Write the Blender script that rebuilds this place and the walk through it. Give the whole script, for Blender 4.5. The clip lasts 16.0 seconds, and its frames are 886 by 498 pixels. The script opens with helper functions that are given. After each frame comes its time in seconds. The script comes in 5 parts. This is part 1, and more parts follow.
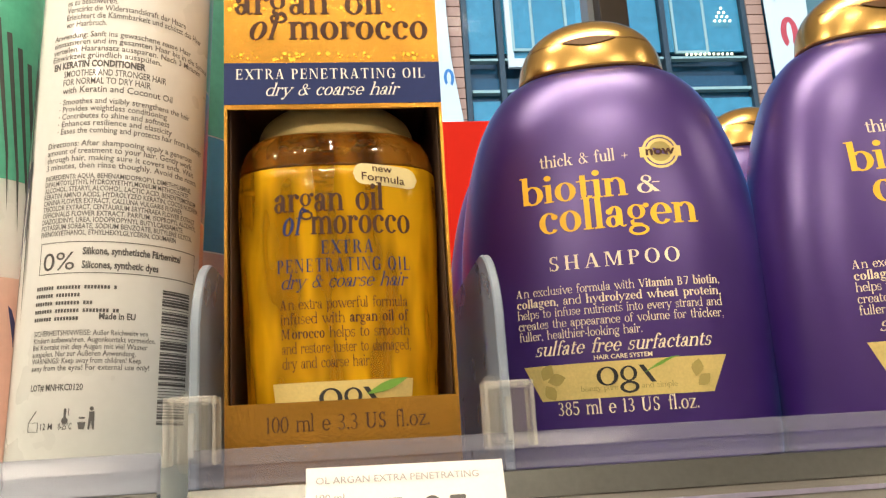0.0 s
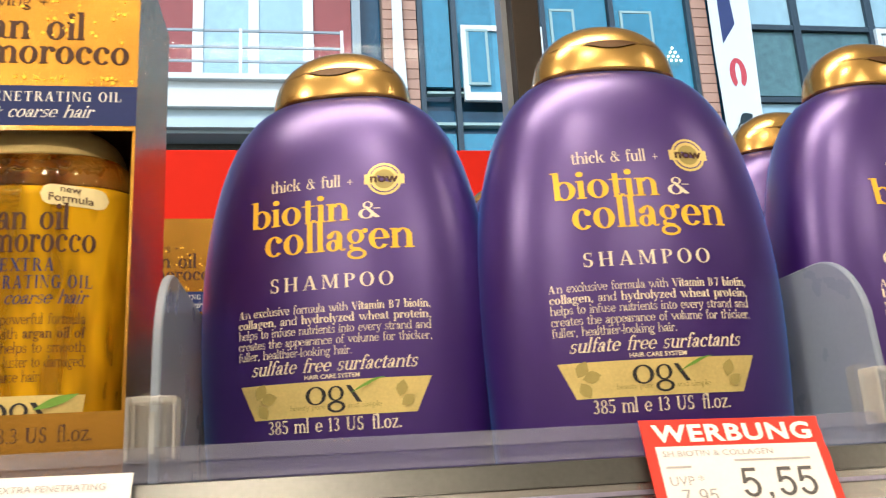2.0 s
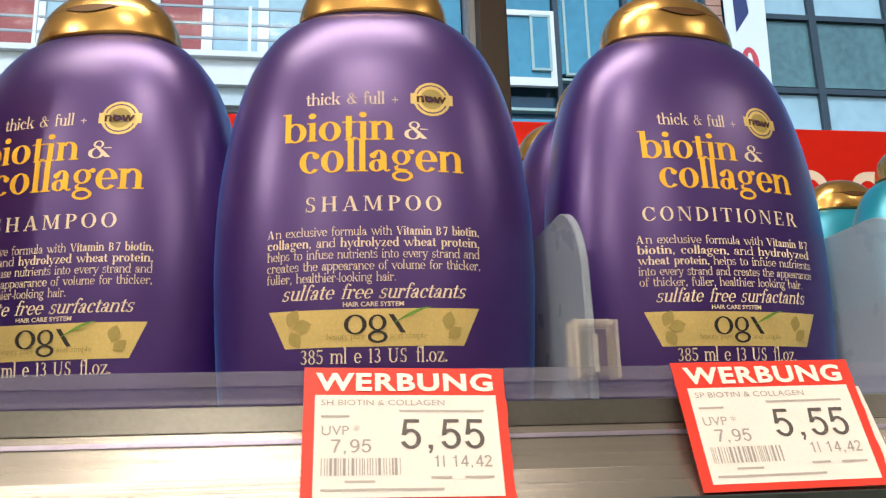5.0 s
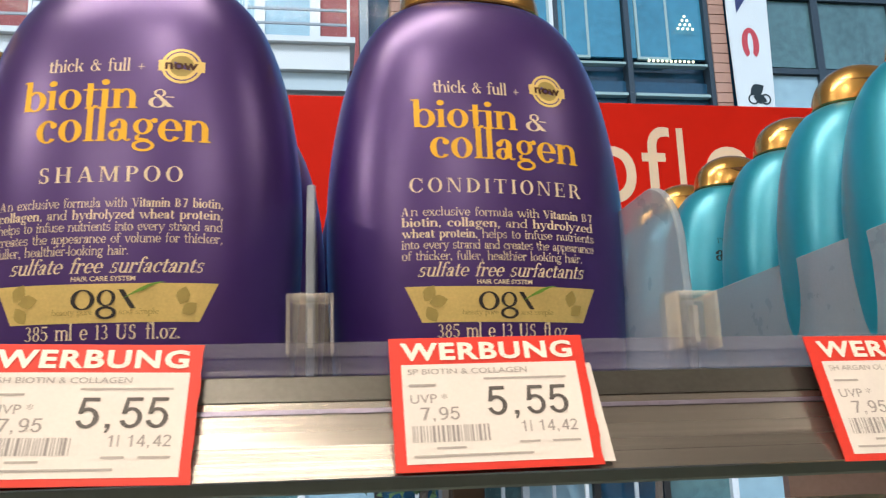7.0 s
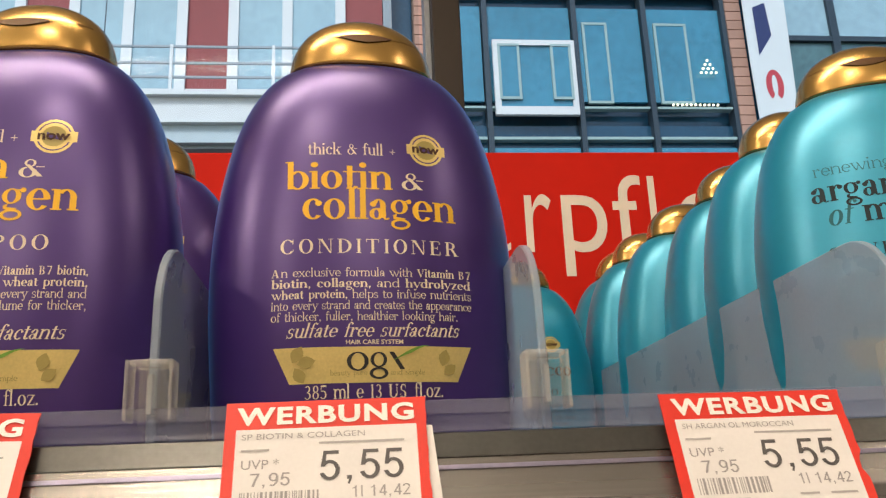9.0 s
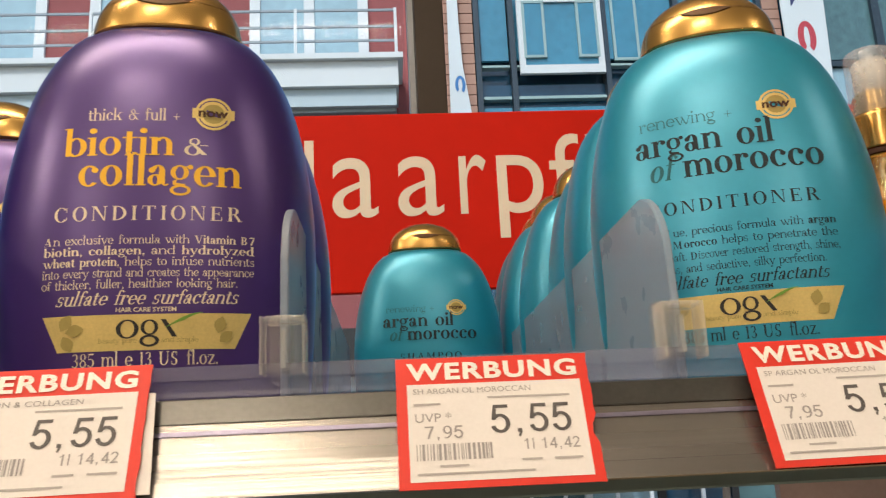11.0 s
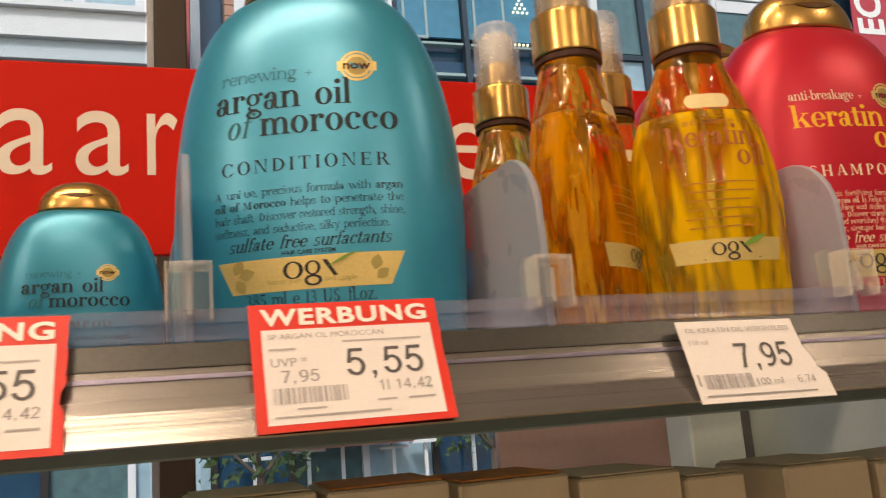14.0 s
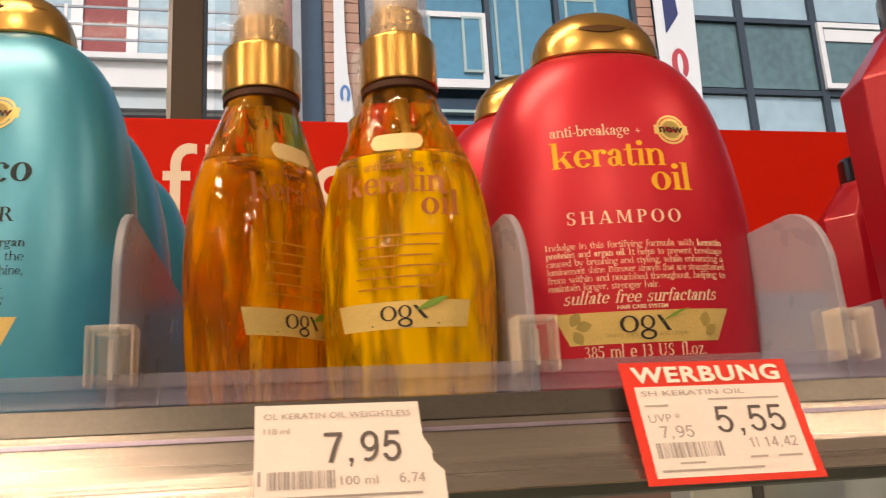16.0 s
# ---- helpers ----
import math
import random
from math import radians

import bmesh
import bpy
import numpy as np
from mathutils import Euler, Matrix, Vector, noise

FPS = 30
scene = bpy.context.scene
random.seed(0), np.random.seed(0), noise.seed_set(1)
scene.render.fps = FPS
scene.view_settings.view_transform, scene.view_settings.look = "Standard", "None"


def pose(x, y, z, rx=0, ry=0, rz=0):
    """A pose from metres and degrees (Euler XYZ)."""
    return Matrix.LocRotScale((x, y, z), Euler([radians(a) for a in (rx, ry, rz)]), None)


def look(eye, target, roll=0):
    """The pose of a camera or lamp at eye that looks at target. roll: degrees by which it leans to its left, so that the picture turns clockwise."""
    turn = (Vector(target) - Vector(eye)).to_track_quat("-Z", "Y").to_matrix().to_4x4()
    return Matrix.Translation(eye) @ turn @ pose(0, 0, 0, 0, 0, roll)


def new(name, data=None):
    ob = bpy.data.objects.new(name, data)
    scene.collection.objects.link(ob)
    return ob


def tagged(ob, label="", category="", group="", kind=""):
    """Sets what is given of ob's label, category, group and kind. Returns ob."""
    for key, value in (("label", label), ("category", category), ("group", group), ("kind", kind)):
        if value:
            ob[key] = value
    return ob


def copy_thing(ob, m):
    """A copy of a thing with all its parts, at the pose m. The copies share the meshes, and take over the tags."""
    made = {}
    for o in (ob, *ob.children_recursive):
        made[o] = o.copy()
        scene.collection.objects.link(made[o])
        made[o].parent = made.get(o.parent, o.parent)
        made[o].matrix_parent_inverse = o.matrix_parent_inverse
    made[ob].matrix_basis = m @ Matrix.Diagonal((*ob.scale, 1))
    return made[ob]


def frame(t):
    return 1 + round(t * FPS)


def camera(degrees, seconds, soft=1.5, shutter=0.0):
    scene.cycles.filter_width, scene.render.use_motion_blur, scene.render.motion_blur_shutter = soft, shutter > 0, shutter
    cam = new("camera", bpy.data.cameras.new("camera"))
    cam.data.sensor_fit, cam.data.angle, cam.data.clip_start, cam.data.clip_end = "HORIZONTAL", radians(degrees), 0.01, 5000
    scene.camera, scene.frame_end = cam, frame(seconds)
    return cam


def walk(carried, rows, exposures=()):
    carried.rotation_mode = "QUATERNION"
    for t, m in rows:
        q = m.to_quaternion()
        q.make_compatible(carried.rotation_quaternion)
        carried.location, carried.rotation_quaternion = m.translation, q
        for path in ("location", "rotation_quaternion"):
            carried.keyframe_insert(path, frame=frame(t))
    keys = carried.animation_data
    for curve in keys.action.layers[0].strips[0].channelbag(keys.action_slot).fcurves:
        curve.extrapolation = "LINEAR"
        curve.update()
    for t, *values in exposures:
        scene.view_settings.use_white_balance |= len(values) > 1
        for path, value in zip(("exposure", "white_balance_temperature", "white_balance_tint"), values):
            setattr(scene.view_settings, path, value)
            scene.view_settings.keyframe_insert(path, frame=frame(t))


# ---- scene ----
cam = camera(54.9, 16.0, 1.2, 0.35)
PATH = [
    (0, (-0.013, 0.003, 1.466), (0.197, 1.942, 1.91), -3.4),
    (0.5, (-0.001, -0.001, 1.462), (0.174, 1.943, 1.899), -2.7),
    (1, (0.015, -0.005, 1.462), (0.232, 1.936, 1.893), -3.1),
    (1.5, (0.039, -0.011, 1.459), (0.31, 1.905, 1.964), -3.1),
    (2, (0.057, -0.012, 1.458), (0.365, 1.898, 1.967), -3.3),
    (2.5, (0.075, -0.01, 1.457), (0.404, 1.901, 1.945), -3.1),
    (3, (0.092, -0.012, 1.456), (0.421, 1.898, 1.949), -3.1),
    (3.5, (0.107, -0.01, 1.454), (0.431, 1.903, 1.939), -2.8),
    (5.8, (0.161, -0.01, 1.445), (0.432, 1.92, 1.896), -1.5),
    (6, (0.168, -0.011, 1.445), (0.447, 1.921, 1.882), -1.8),
    (6.5, (0.191, -0.01, 1.443), (0.47, 1.921, 1.88), -1.8),
    (7, (0.211, -0.01, 1.444), (0.49, 1.921, 1.879), -1.8),
    (7.5, (0.228, -0.009, 1.444), (0.515, 1.916, 1.901), -1.8),
    (8, (0.241, -0.015, 1.448), (0.484, 1.901, 1.966), -2.1),
    (8.2, (0.242, -0.015, 1.446), (0.504, 1.889, 1.997), -2.4),
    (10.3, (0.308, -0.02, 1.445), (0.404, 1.917, 1.935), -2.5),
    (10.5, (0.316, -0.019, 1.444), (0.42, 1.921, 1.918), -2.6),
    (11, (0.331, -0.018, 1.444), (0.466, 1.923, 1.908), -2.8),
    (11.5, (0.338, -0.014, 1.443), (0.508, 1.927, 1.895), -2.9),
    (12, (0.341, -0.011, 1.441), (0.58, 1.923, 1.888), -3.5),
    (12.5, (0.347, -0.012, 1.444), (0.679, 1.914, 1.87), -4.3),
    (13, (0.357, -0.017, 1.442), (0.802, 1.89, 1.848), -4.9),
    (13.5, (0.376, -0.016, 1.438), (0.958, 1.86, 1.814), -4.9),
    (14, (0.401, -0.017, 1.439), (1.018, 1.849, 1.81), -4.4),
    (14.5, (0.435, -0.015, 1.439), (1.029, 1.851, 1.848), -4.2),
    (15, (0.474, -0.014, 1.443), (1.001, 1.869, 1.867), -3.6),
    (15.5, (0.511, -0.014, 1.445), (0.957, 1.881, 1.902), -3.2),
    (16, (0.541, -0.018, 1.444), (0.922, 1.887, 1.92), -3.2),
]
EXPOSURES = [(0, 1.06, 6350, 6), (2.5, 1.14, 6280, 8), (3.7, 1.08, 6250, 9), (6, 0.72, 6280, 10), (7, 0.68, 6300, 11), (8.1, 0.57, 6400, 11), (11, 0.53, 6700, 11), (12.5, 0.46, 7000, 15), (14, 0.53, 7500, 19), (16, 0.70, 8250, 25)]
walk(cam, [(t, look(eye, target, roll)) for t, eye, target, roll in PATH], EXPOSURES)

# ---- daylight ----
world = bpy.data.worlds.new("overcast_sky")
scene.world = world
world.use_nodes = True
sky = world.node_tree.nodes.new("ShaderNodeTexSky")
sky.sky_type, sky.sun_disc = "NISHITA", False
sky.sun_elevation, sky.sun_rotation = radians(48), radians(200)
sky.air_density, sky.dust_density = 1.2, 1.5
background = world.node_tree.nodes["Background"]
background.inputs["Strength"].default_value = 0.15
world.node_tree.links.new(sky.outputs["Color"], background.inputs["Color"])
sun_data = bpy.data.lights.new("sun", "SUN")
sun_data.energy, sun_data.angle, sun_data.color = 1.8, radians(14), (0.96, 0.98, 1.0)
sun = new("sun", sun_data)
sun.matrix_world = look((0, 0, 0), (0.25, 0.62, -0.75))

# ceiling panels of the shop: x, y, width, depth, watts
PANELS = [(-0.12, -1.36, 0.34, 0.14, 10), (2.1, -1.36, 0.34, 0.14, 8), (-2.3, -1.36, 0.34, 0.14, 30),
          (0.9, -3.2, 0.60, 0.20, 26), (-1.4, -3.2, 0.60, 0.20, 32), (-0.22, -0.24, 1.4, 0.16, 17)]
LAMP_COLOUR = (1.0, 0.83, 0.64)
for px, py, pw, pd, watts in PANELS:
    lamp_data = bpy.data.lights.new("ceiling_lamp_light", "AREA")
    lamp_data.shape, lamp_data.size, lamp_data.size_y = "RECTANGLE", pw, pd
    lamp_data.energy, lamp_data.color = watts, LAMP_COLOUR
    lamp = new("ceiling_lamp_light", lamp_data)
    lamp.matrix_world = pose(px, py, 2.965)

# ---- materials ----
def material(name, colour, rough=0.5, metal=0.0, vary=0.12, scale=60.0, bump=0.0, coat=0.0, spec=0.5,
             transmission=0.0, ior=1.45, island=0.0, coat_rough=0.08, coat_ior=1.5, sheen=0.0, sheen_tint=(1, 1, 1), stretch=(1, 1, 1), wear=0.1):
    """A surface with two scales of colour and gloss variation and a fine relief."""
    mat = bpy.data.materials.new(name)
    mat.use_nodes = True
    nt = mat.node_tree
    p = nt.nodes["Principled BSDF"]
    tc = nt.nodes.new("ShaderNodeTexCoord")
    mp = nt.nodes.new("ShaderNodeMapping")
    mp.inputs["Scale"].default_value = stretch
    nt.links.new(tc.outputs["Object"], mp.inputs["Vector"])
    fine, broad = nt.nodes.new("ShaderNodeTexNoise"), nt.nodes.new("ShaderNodeTexNoise")
    fine.inputs["Scale"].default_value, fine.inputs["Detail"].default_value = scale * 12, 6
    broad.inputs["Scale"].default_value, broad.inputs["Detail"].default_value = scale, 4
    for n in (fine, broad):
        nt.links.new(mp.outputs["Vector"], n.inputs["Vector"])
    add = nt.nodes.new("ShaderNodeMath")
    add.operation = "ADD"
    nt.links.new(fine.outputs["Fac"], add.inputs[0])
    nt.links.new(broad.outputs["Fac"], add.inputs[1])
    ramp = nt.nodes.new("ShaderNodeMapRange")
    ramp.inputs["From Min"].default_value, ramp.inputs["From Max"].default_value = 0.6, 1.4
    ramp.inputs["To Min"].default_value, ramp.inputs["To Max"].default_value = 1 - vary, 1 + vary
    nt.links.new(add.outputs["Value"], ramp.inputs["Value"])
    mix = nt.nodes.new("ShaderNodeVectorMath")
    mix.operation = "SCALE"
    mix.inputs[0].default_value = colour
    last = ramp.outputs["Result"]
    if island:
        info = nt.nodes.new("ShaderNodeObjectInfo")
        r2 = nt.nodes.new("ShaderNodeMapRange")
        r2.inputs["To Min"].default_value, r2.inputs["To Max"].default_value = 1 - island, 1 + island
        nt.links.new(info.outputs["Random"], r2.inputs["Value"])
        mul = nt.nodes.new("ShaderNodeMath")
        mul.operation = "MULTIPLY"
        nt.links.new(last, mul.inputs[0])
        nt.links.new(r2.outputs["Result"], mul.inputs[1])
        last = mul.outputs["Value"]
    nt.links.new(last, mix.inputs["Scale"])
    nt.links.new(mix.outputs["Vector"], p.inputs["Base Color"])
    rr = nt.nodes.new("ShaderNodeMapRange")
    rr.inputs["To Min"].default_value, rr.inputs["To Max"].default_value = max(0.0, rough - wear * rough), rough + wear * rough
    nt.links.new(broad.outputs["Fac"], rr.inputs["Value"])
    nt.links.new(rr.outputs["Result"], p.inputs["Roughness"])
    p.inputs["Metallic"].default_value = metal
    p.inputs["Coat Weight"].default_value = coat
    p.inputs["Coat Roughness"].default_value = coat_rough
    p.inputs["Coat IOR"].default_value = coat_ior
    p.inputs["Specular IOR Level"].default_value = spec
    p.inputs["Sheen Weight"].default_value = sheen
    p.inputs["Sheen Roughness"].default_value = 0.32
    p.inputs["Sheen Tint"].default_value = (*sheen_tint, 1)
    p.inputs["Transmission Weight"].default_value = transmission
    p.inputs["IOR"].default_value = ior
    if bump:
        b = nt.nodes.new("ShaderNodeBump")
        b.inputs["Strength"].default_value, b.inputs["Distance"].default_value = bump, 0.0005
        nt.links.new(fine.outputs["Fac"], b.inputs["Height"])
        nt.links.new(b.outputs["Normal"], p.inputs["Normal"])
    return mat


def see_through(name, tint, share, colour, rough):
    """Clear film or frosted sheet: part of the light goes straight through, the rest meets a glossy surface."""
    mat = material(name, colour, rough, vary=0.05)
    nt = mat.node_tree
    p, out = nt.nodes["Principled BSDF"], nt.nodes["Material Output"]
    clear = nt.nodes.new("ShaderNodeBsdfTransparent")
    clear.inputs["Color"].default_value = (*tint, 1)
    mix = nt.nodes.new("ShaderNodeMixShader")
    mix.inputs["Fac"].default_value = 1 - share
    nt.links.new(clear.outputs["BSDF"], mix.inputs[1])
    nt.links.new(p.outputs["BSDF"], mix.inputs[2])
    nt.links.new(mix.outputs["Shader"], out.inputs["Surface"])
    return mat


def oil_material(name, tint, deep, glow, clear, streak=0.20):
    """Clear tinted oil in clear plastic: refraction, light that passes straight, and light scattered in the liquid,
    with streaks of refracted light painted in.
    """
    mat = material(name, tint, 0.02, vary=0.04, transmission=1.0, ior=1.42, scale=7)
    nt = mat.node_tree
    p, out = nt.nodes["Principled BSDF"], nt.nodes["Material Output"]
    # uneven wall of the moulded plastic: long upright waves that streak the light
    tc, mp, wave, swell = (nt.nodes.new("Shader" + n) for n in ("NodeTexCoord", "NodeMapping", "NodeTexNoise", "NodeBump"))
    mp.inputs["Scale"].default_value = (1, 1, 0.22)
    wave.inputs["Scale"].default_value, wave.inputs["Detail"].default_value = 150, 1.5
    swell.inputs["Strength"].default_value, swell.inputs["Distance"].default_value = 0.8, 0.004
    nt.links.new(tc.outputs["Object"], mp.inputs["Vector"])
    nt.links.new(mp.outputs["Vector"], wave.inputs["Vector"])
    nt.links.new(wave.outputs["Fac"], swell.inputs["Height"])
    nt.links.new(swell.outputs["Normal"], p.inputs["Normal"])
    soft, cloud, straight = (nt.nodes.new("ShaderNodeBsdf" + n) for n in ("Translucent", "Diffuse", "Transparent"))
    for n in (soft, cloud):
        n.inputs["Color"].default_value = (*deep, 1)
    straight.inputs["Color"].default_value = (*tint, 1)
    mixes = [nt.nodes.new("ShaderNodeMixShader") for k in range(3)]
    steps = ((0.75, soft.outputs["BSDF"], cloud.outputs["BSDF"]), (clear, p.outputs["BSDF"], straight.outputs["BSDF"]), (glow, mixes[1].outputs["Shader"], mixes[0].outputs["Shader"]))
    for m, (fac, one, two) in zip(mixes, steps):
        m.inputs["Fac"].default_value = fac
        nt.links.new(one, m.inputs[1])
        nt.links.new(two, m.inputs[2])
    # soft upright streaks in the scatter paint the bright and dark of refracted light
    light_streaks = nt.nodes.new("ShaderNodeMapRange")
    light_streaks.inputs["From Min"].default_value, light_streaks.inputs["From Max"].default_value = 0.40, 0.60
    light_streaks.inputs["To Min"].default_value, light_streaks.inputs["To Max"].default_value = glow * streak, min(1.0, glow * (2.1 - streak))
    nt.links.new(wave.outputs["Fac"], light_streaks.inputs["Value"])
    nt.links.new(light_streaks.outputs["Result"], mixes[2].inputs["Fac"])
    nt.links.new(mixes[2].outputs["Shader"], out.inputs["Surface"])
    return mat


def glow_material(name, colour, strength):
    mat = material(name, colour, 0.5)
    p = mat.node_tree.nodes["Principled BSDF"]
    p.inputs["Emission Color"].default_value = (*colour, 1)
    p.inputs["Emission Strength"].default_value = strength
    return mat


# tinted sheen puts the window's bluish rim reflection into the bottle plastic
PURPLE = material("purple_satin_plastic", (0.047, 0.0095, 0.172), 0.36, 0.50, 0.04, 30, 0.02, spec=0.8, coat=0.6, coat_rough=0.32, coat_ior=1.6, sheen=0.55, sheen_tint=(0.05, 0.30, 1.0))
TEAL = material("teal_satin_plastic", (0.008, 0.300, 0.470), 0.38, 0.40, 0.04, 30, 0.02, spec=0.7, coat=0.42, coat_rough=0.32, coat_ior=1.6, sheen=0.20, sheen_tint=(0.08, 0.65, 1.0))
ROSE = material("rose_red_satin_plastic", (0.56, 0.010, 0.032), 0.38, 0.35, 0.04, 30, 0.02, spec=0.45, coat=0.32, coat_rough=0.32, coat_ior=1.5, sheen=0.06, sheen_tint=(0.7, 0.5, 1.0))
CRIMSON = material("crimson_gloss_plastic", (0.38, 0.008, 0.022), 0.30, 0.2, 0.04, 30, 0.02, coat=0.3)
GOLD = material("gold_lacquer", (0.57, 0.35, 0.105), 0.26, 0.9, 0.06, 40, 0.02, coat=0.3)
GOLD_DARK = material("dark_cap_slot", (0.10, 0.045, 0.012), 0.5, 0.3)
GOLD_FOIL = material("gold_foil_card", (0.46, 0.23, 0.033), 0.25, 0.85, 0.16, 90, 0.25, coat=0.2)
# dark brown that stands in for shade inside the gold box
BOX_SHADE = material("box_inside_shade", (0.05, 0.022, 0.008), 0.7)
GOLD_PRINT = material("gold_print", (0.86, 0.52, 0.045), 0.7, 0.25, 0.05)
STICKER = material("cream_gold_sticker", (0.74, 0.62, 0.32), 0.45, 0.1, 0.06)
GOLD_BAND = material("pale_gold_band", (0.70, 0.55, 0.21), 0.36, 0.35, 0.12, 120)
CREAM_PRINT = material("cream_print", (0.80, 0.70, 0.52), 0.7, 0.0, 0.05)
WHITE_PRINT = material("white_print", (0.85, 0.84, 0.80), 0.5, 0.0, 0.03)
DARK_PRINT = material("dark_brown_print", (0.055, 0.018, 0.008), 0.7, 0.0, 0.05)
BLACK_PRINT = material("black_print", (0.095, 0.090, 0.092), 0.5, 0.0, 0.05)
INK = material("black_ink", (0.022, 0.021, 0.022), 0.6, 0.0, 0.05)
PALE_PRINT = material("pale_grey_print", (0.42, 0.41, 0.41), 0.6, 0.0, 0.15, 200)
GREY_PRINT = material("grey_print", (0.33, 0.32, 0.33), 0.5, 0.0, 0.08)
SLATE_PRINT = material("slate_print", (0.010, 0.024, 0.032), 0.7, 0.0, 0.05)
MUTED_TEAL_PRINT = material("muted_teal_print", (0.015, 0.13, 0.16), 0.7, 0.0, 0.05)
BLUE_PRINT = material("navy_card_band", (0.012, 0.026, 0.13), 0.45, 0.0, 0.06, spec=0.3)
LEAF_PRINT = material("leaf_green_print", (0.16, 0.33, 0.045), 0.45)
OLIVE_PRINT = material("olive_print", (0.38, 0.30, 0.09), 0.5)
OIL = oil_material("amber_oil", (1.0, 0.78, 0.10), (1.0, 0.62, 0.014), 0.40, 0.0)
OIL_DEEP = oil_material("deep_amber_oil", (1.0, 0.52, 0.03), (1.0, 0.42, 0.006), 0.26, 0.0)
OIL_BOXED = oil_material("golden_oil", (1.0, 0.74, 0.06), (0.98, 0.54, 0.012), 0.44, 0.0, 0.55)
EMPTY = oil_material("amber_shoulder", (1.0, 0.62, 0.10), (0.95, 0.42, 0.02), 0.16, 0.0)
EMPTY_BOXED = oil_material("brown_shoulder", (0.9, 0.52, 0.10), (0.60, 0.26, 0.03), 0.20, 0.0)
OIL_FINE = material("faint_amber_print", (0.42, 0.19, 0.010), 0.6)
OIL_PRINT = material("red_brown_print", (0.36, 0.11, 0.02), 0.6)
CLEAR = see_through("clear_clip_plastic", (0.97, 0.96, 0.94), 0.93, (1.0, 0.97, 0.91), 0.05)
# less clear than the clip, so that its edges look lit
LIT_EDGE = see_through("lit_plastic_edge", (0.97, 0.96, 0.94), 0.76, (1.0, 0.97, 0.91), 0.05)
PALE_FOIL = material("pale_gold_foil", (0.78, 0.60, 0.26), 0.42, 0.45, 0.05, 60)
COVER = see_through("clear_overcap", (0.93, 0.95, 0.97), 0.72, (0.85, 0.87, 0.9), 0.12)
FROST = see_through("frosted_divider", (0.86, 0.90, 0.97), 0.52, (0.44, 0.52, 0.63), 0.28)
RISER = see_through("clear_riser", (0.84, 0.85, 0.92), 0.84, (0.50, 0.51, 0.62), 0.12)
ALUMINIUM = material("brushed_aluminium", (0.31, 0.295, 0.28), 0.27, 0.9, 0.10, 14, 0.15, stretch=(0.04, 1, 6))
# aluminium groove, its colour darkened to hold a dark ceiling's reflection
GROOVE = material("groove_dark_reflection", (0.11, 0.11, 0.105), 0.30, 0.8)
VIOLET_LINE = material("violet_grey_ridge", (0.34, 0.32, 0.44), 0.30, 0.85)
PAPER = material("white_paper", (0.78, 0.765, 0.76), 0.6, 0.0, 0.04, 80, 0.1)
RED_PAPER = material("signal_red_paper", (0.72, 0.035, 0.02), 0.45, 0.0, 0.05, 80)
SIGN_RED = material("signal_red_board", (0.60, 0.014, 0.005), 0.60, 0.0, 0.04, 8, spec=0.15)
SIGN_LETTER = material("cream_letter", (0.80, 0.74, 0.64), 0.5, 0.0, 0.03)
TUBE_WHITE = material("white_gloss_plastic", (0.90, 0.89, 0.87), 0.28, 0.0, 0.03, 30, coat=0.3)
TUBE_GREEN = material("mint_print", (0.15, 0.50, 0.36), 0.3, 0.0, 0.15, 30)
TUBE_NAVY = material("navy_print", (0.03, 0.04, 0.13), 0.3, 0.0, 0.1)
TUBE_PEACH = material("peach_print", (0.72, 0.50, 0.42), 0.3, 0.0, 0.08, 30)
TUBE_BLUE = material("sky_blue_print", (0.10, 0.32, 0.50), 0.3, 0.0, 0.08, 30)
PUMP_WHITE = material("white_pump_plastic", (0.78, 0.74, 0.68), 0.4)
BLACK_GLOSS = material("black_gloss_cap", (0.010, 0.010, 0.012), 0.12, coat=0.4)
SHELF_METAL = material("grey_green_steel", (0.48, 0.55, 0.52), 0.45, 0.2, 0.06, 20)
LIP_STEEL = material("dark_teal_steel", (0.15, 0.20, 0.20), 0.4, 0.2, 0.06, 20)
DARK_STEEL = material("dark_grey_steel", (0.10, 0.10, 0.10), 0.4, 0.3, 0.08, 20)
CREAM_CARD = material("cream_carton", (0.80, 0.67, 0.48), 0.6, 0.0, 0.06, 60)
ORANGE_CARD = material("orange_carton", (0.75, 0.28, 0.05), 0.55, 0.0, 0.06, 60)
BROWN_PANEL = material("brown_window_panel", (0.33, 0.24, 0.22), 0.5, 0.0, 0.1, 10)
POST_BROWN = material("dark_bronze_post", (0.045, 0.032, 0.022), 0.5, 0.2, 0.08, 12)
POST_GREY = material("grey_aluminium_edge", (0.26, 0.28, 0.31), 0.4, 0.4, 0.06, 12)
GLASS = see_through("window_glass", (0.93, 0.97, 0.98), 0.95, (0.02, 0.03, 0.03), 0.02)
WALL_PAINT = material("white_wall_paint", (0.72, 0.69, 0.64), 0.8, 0.0, 0.05, 3, 0.1)
FLOOR_TILE = material("grey_floor_tile", (0.36, 0.34, 0.31), 0.3, 0.0, 0.1, 4)
CEILING_WHITE = material("white_ceiling", (0.76, 0.74, 0.70), 0.85, 0.0, 0.04, 4)
LAMP_FRAME = material("white_lamp_frame", (0.75, 0.75, 0.73), 0.4)
HOUSE_RED = material("dull_red_render", (0.30, 0.085, 0.085), 0.85, 0.0, 0.12, 0.8, 0.2)
HOUSE_WHITE = material("white_facade_paint", (0.68, 0.70, 0.71), 0.7, 0.0, 0.06, 1.5)
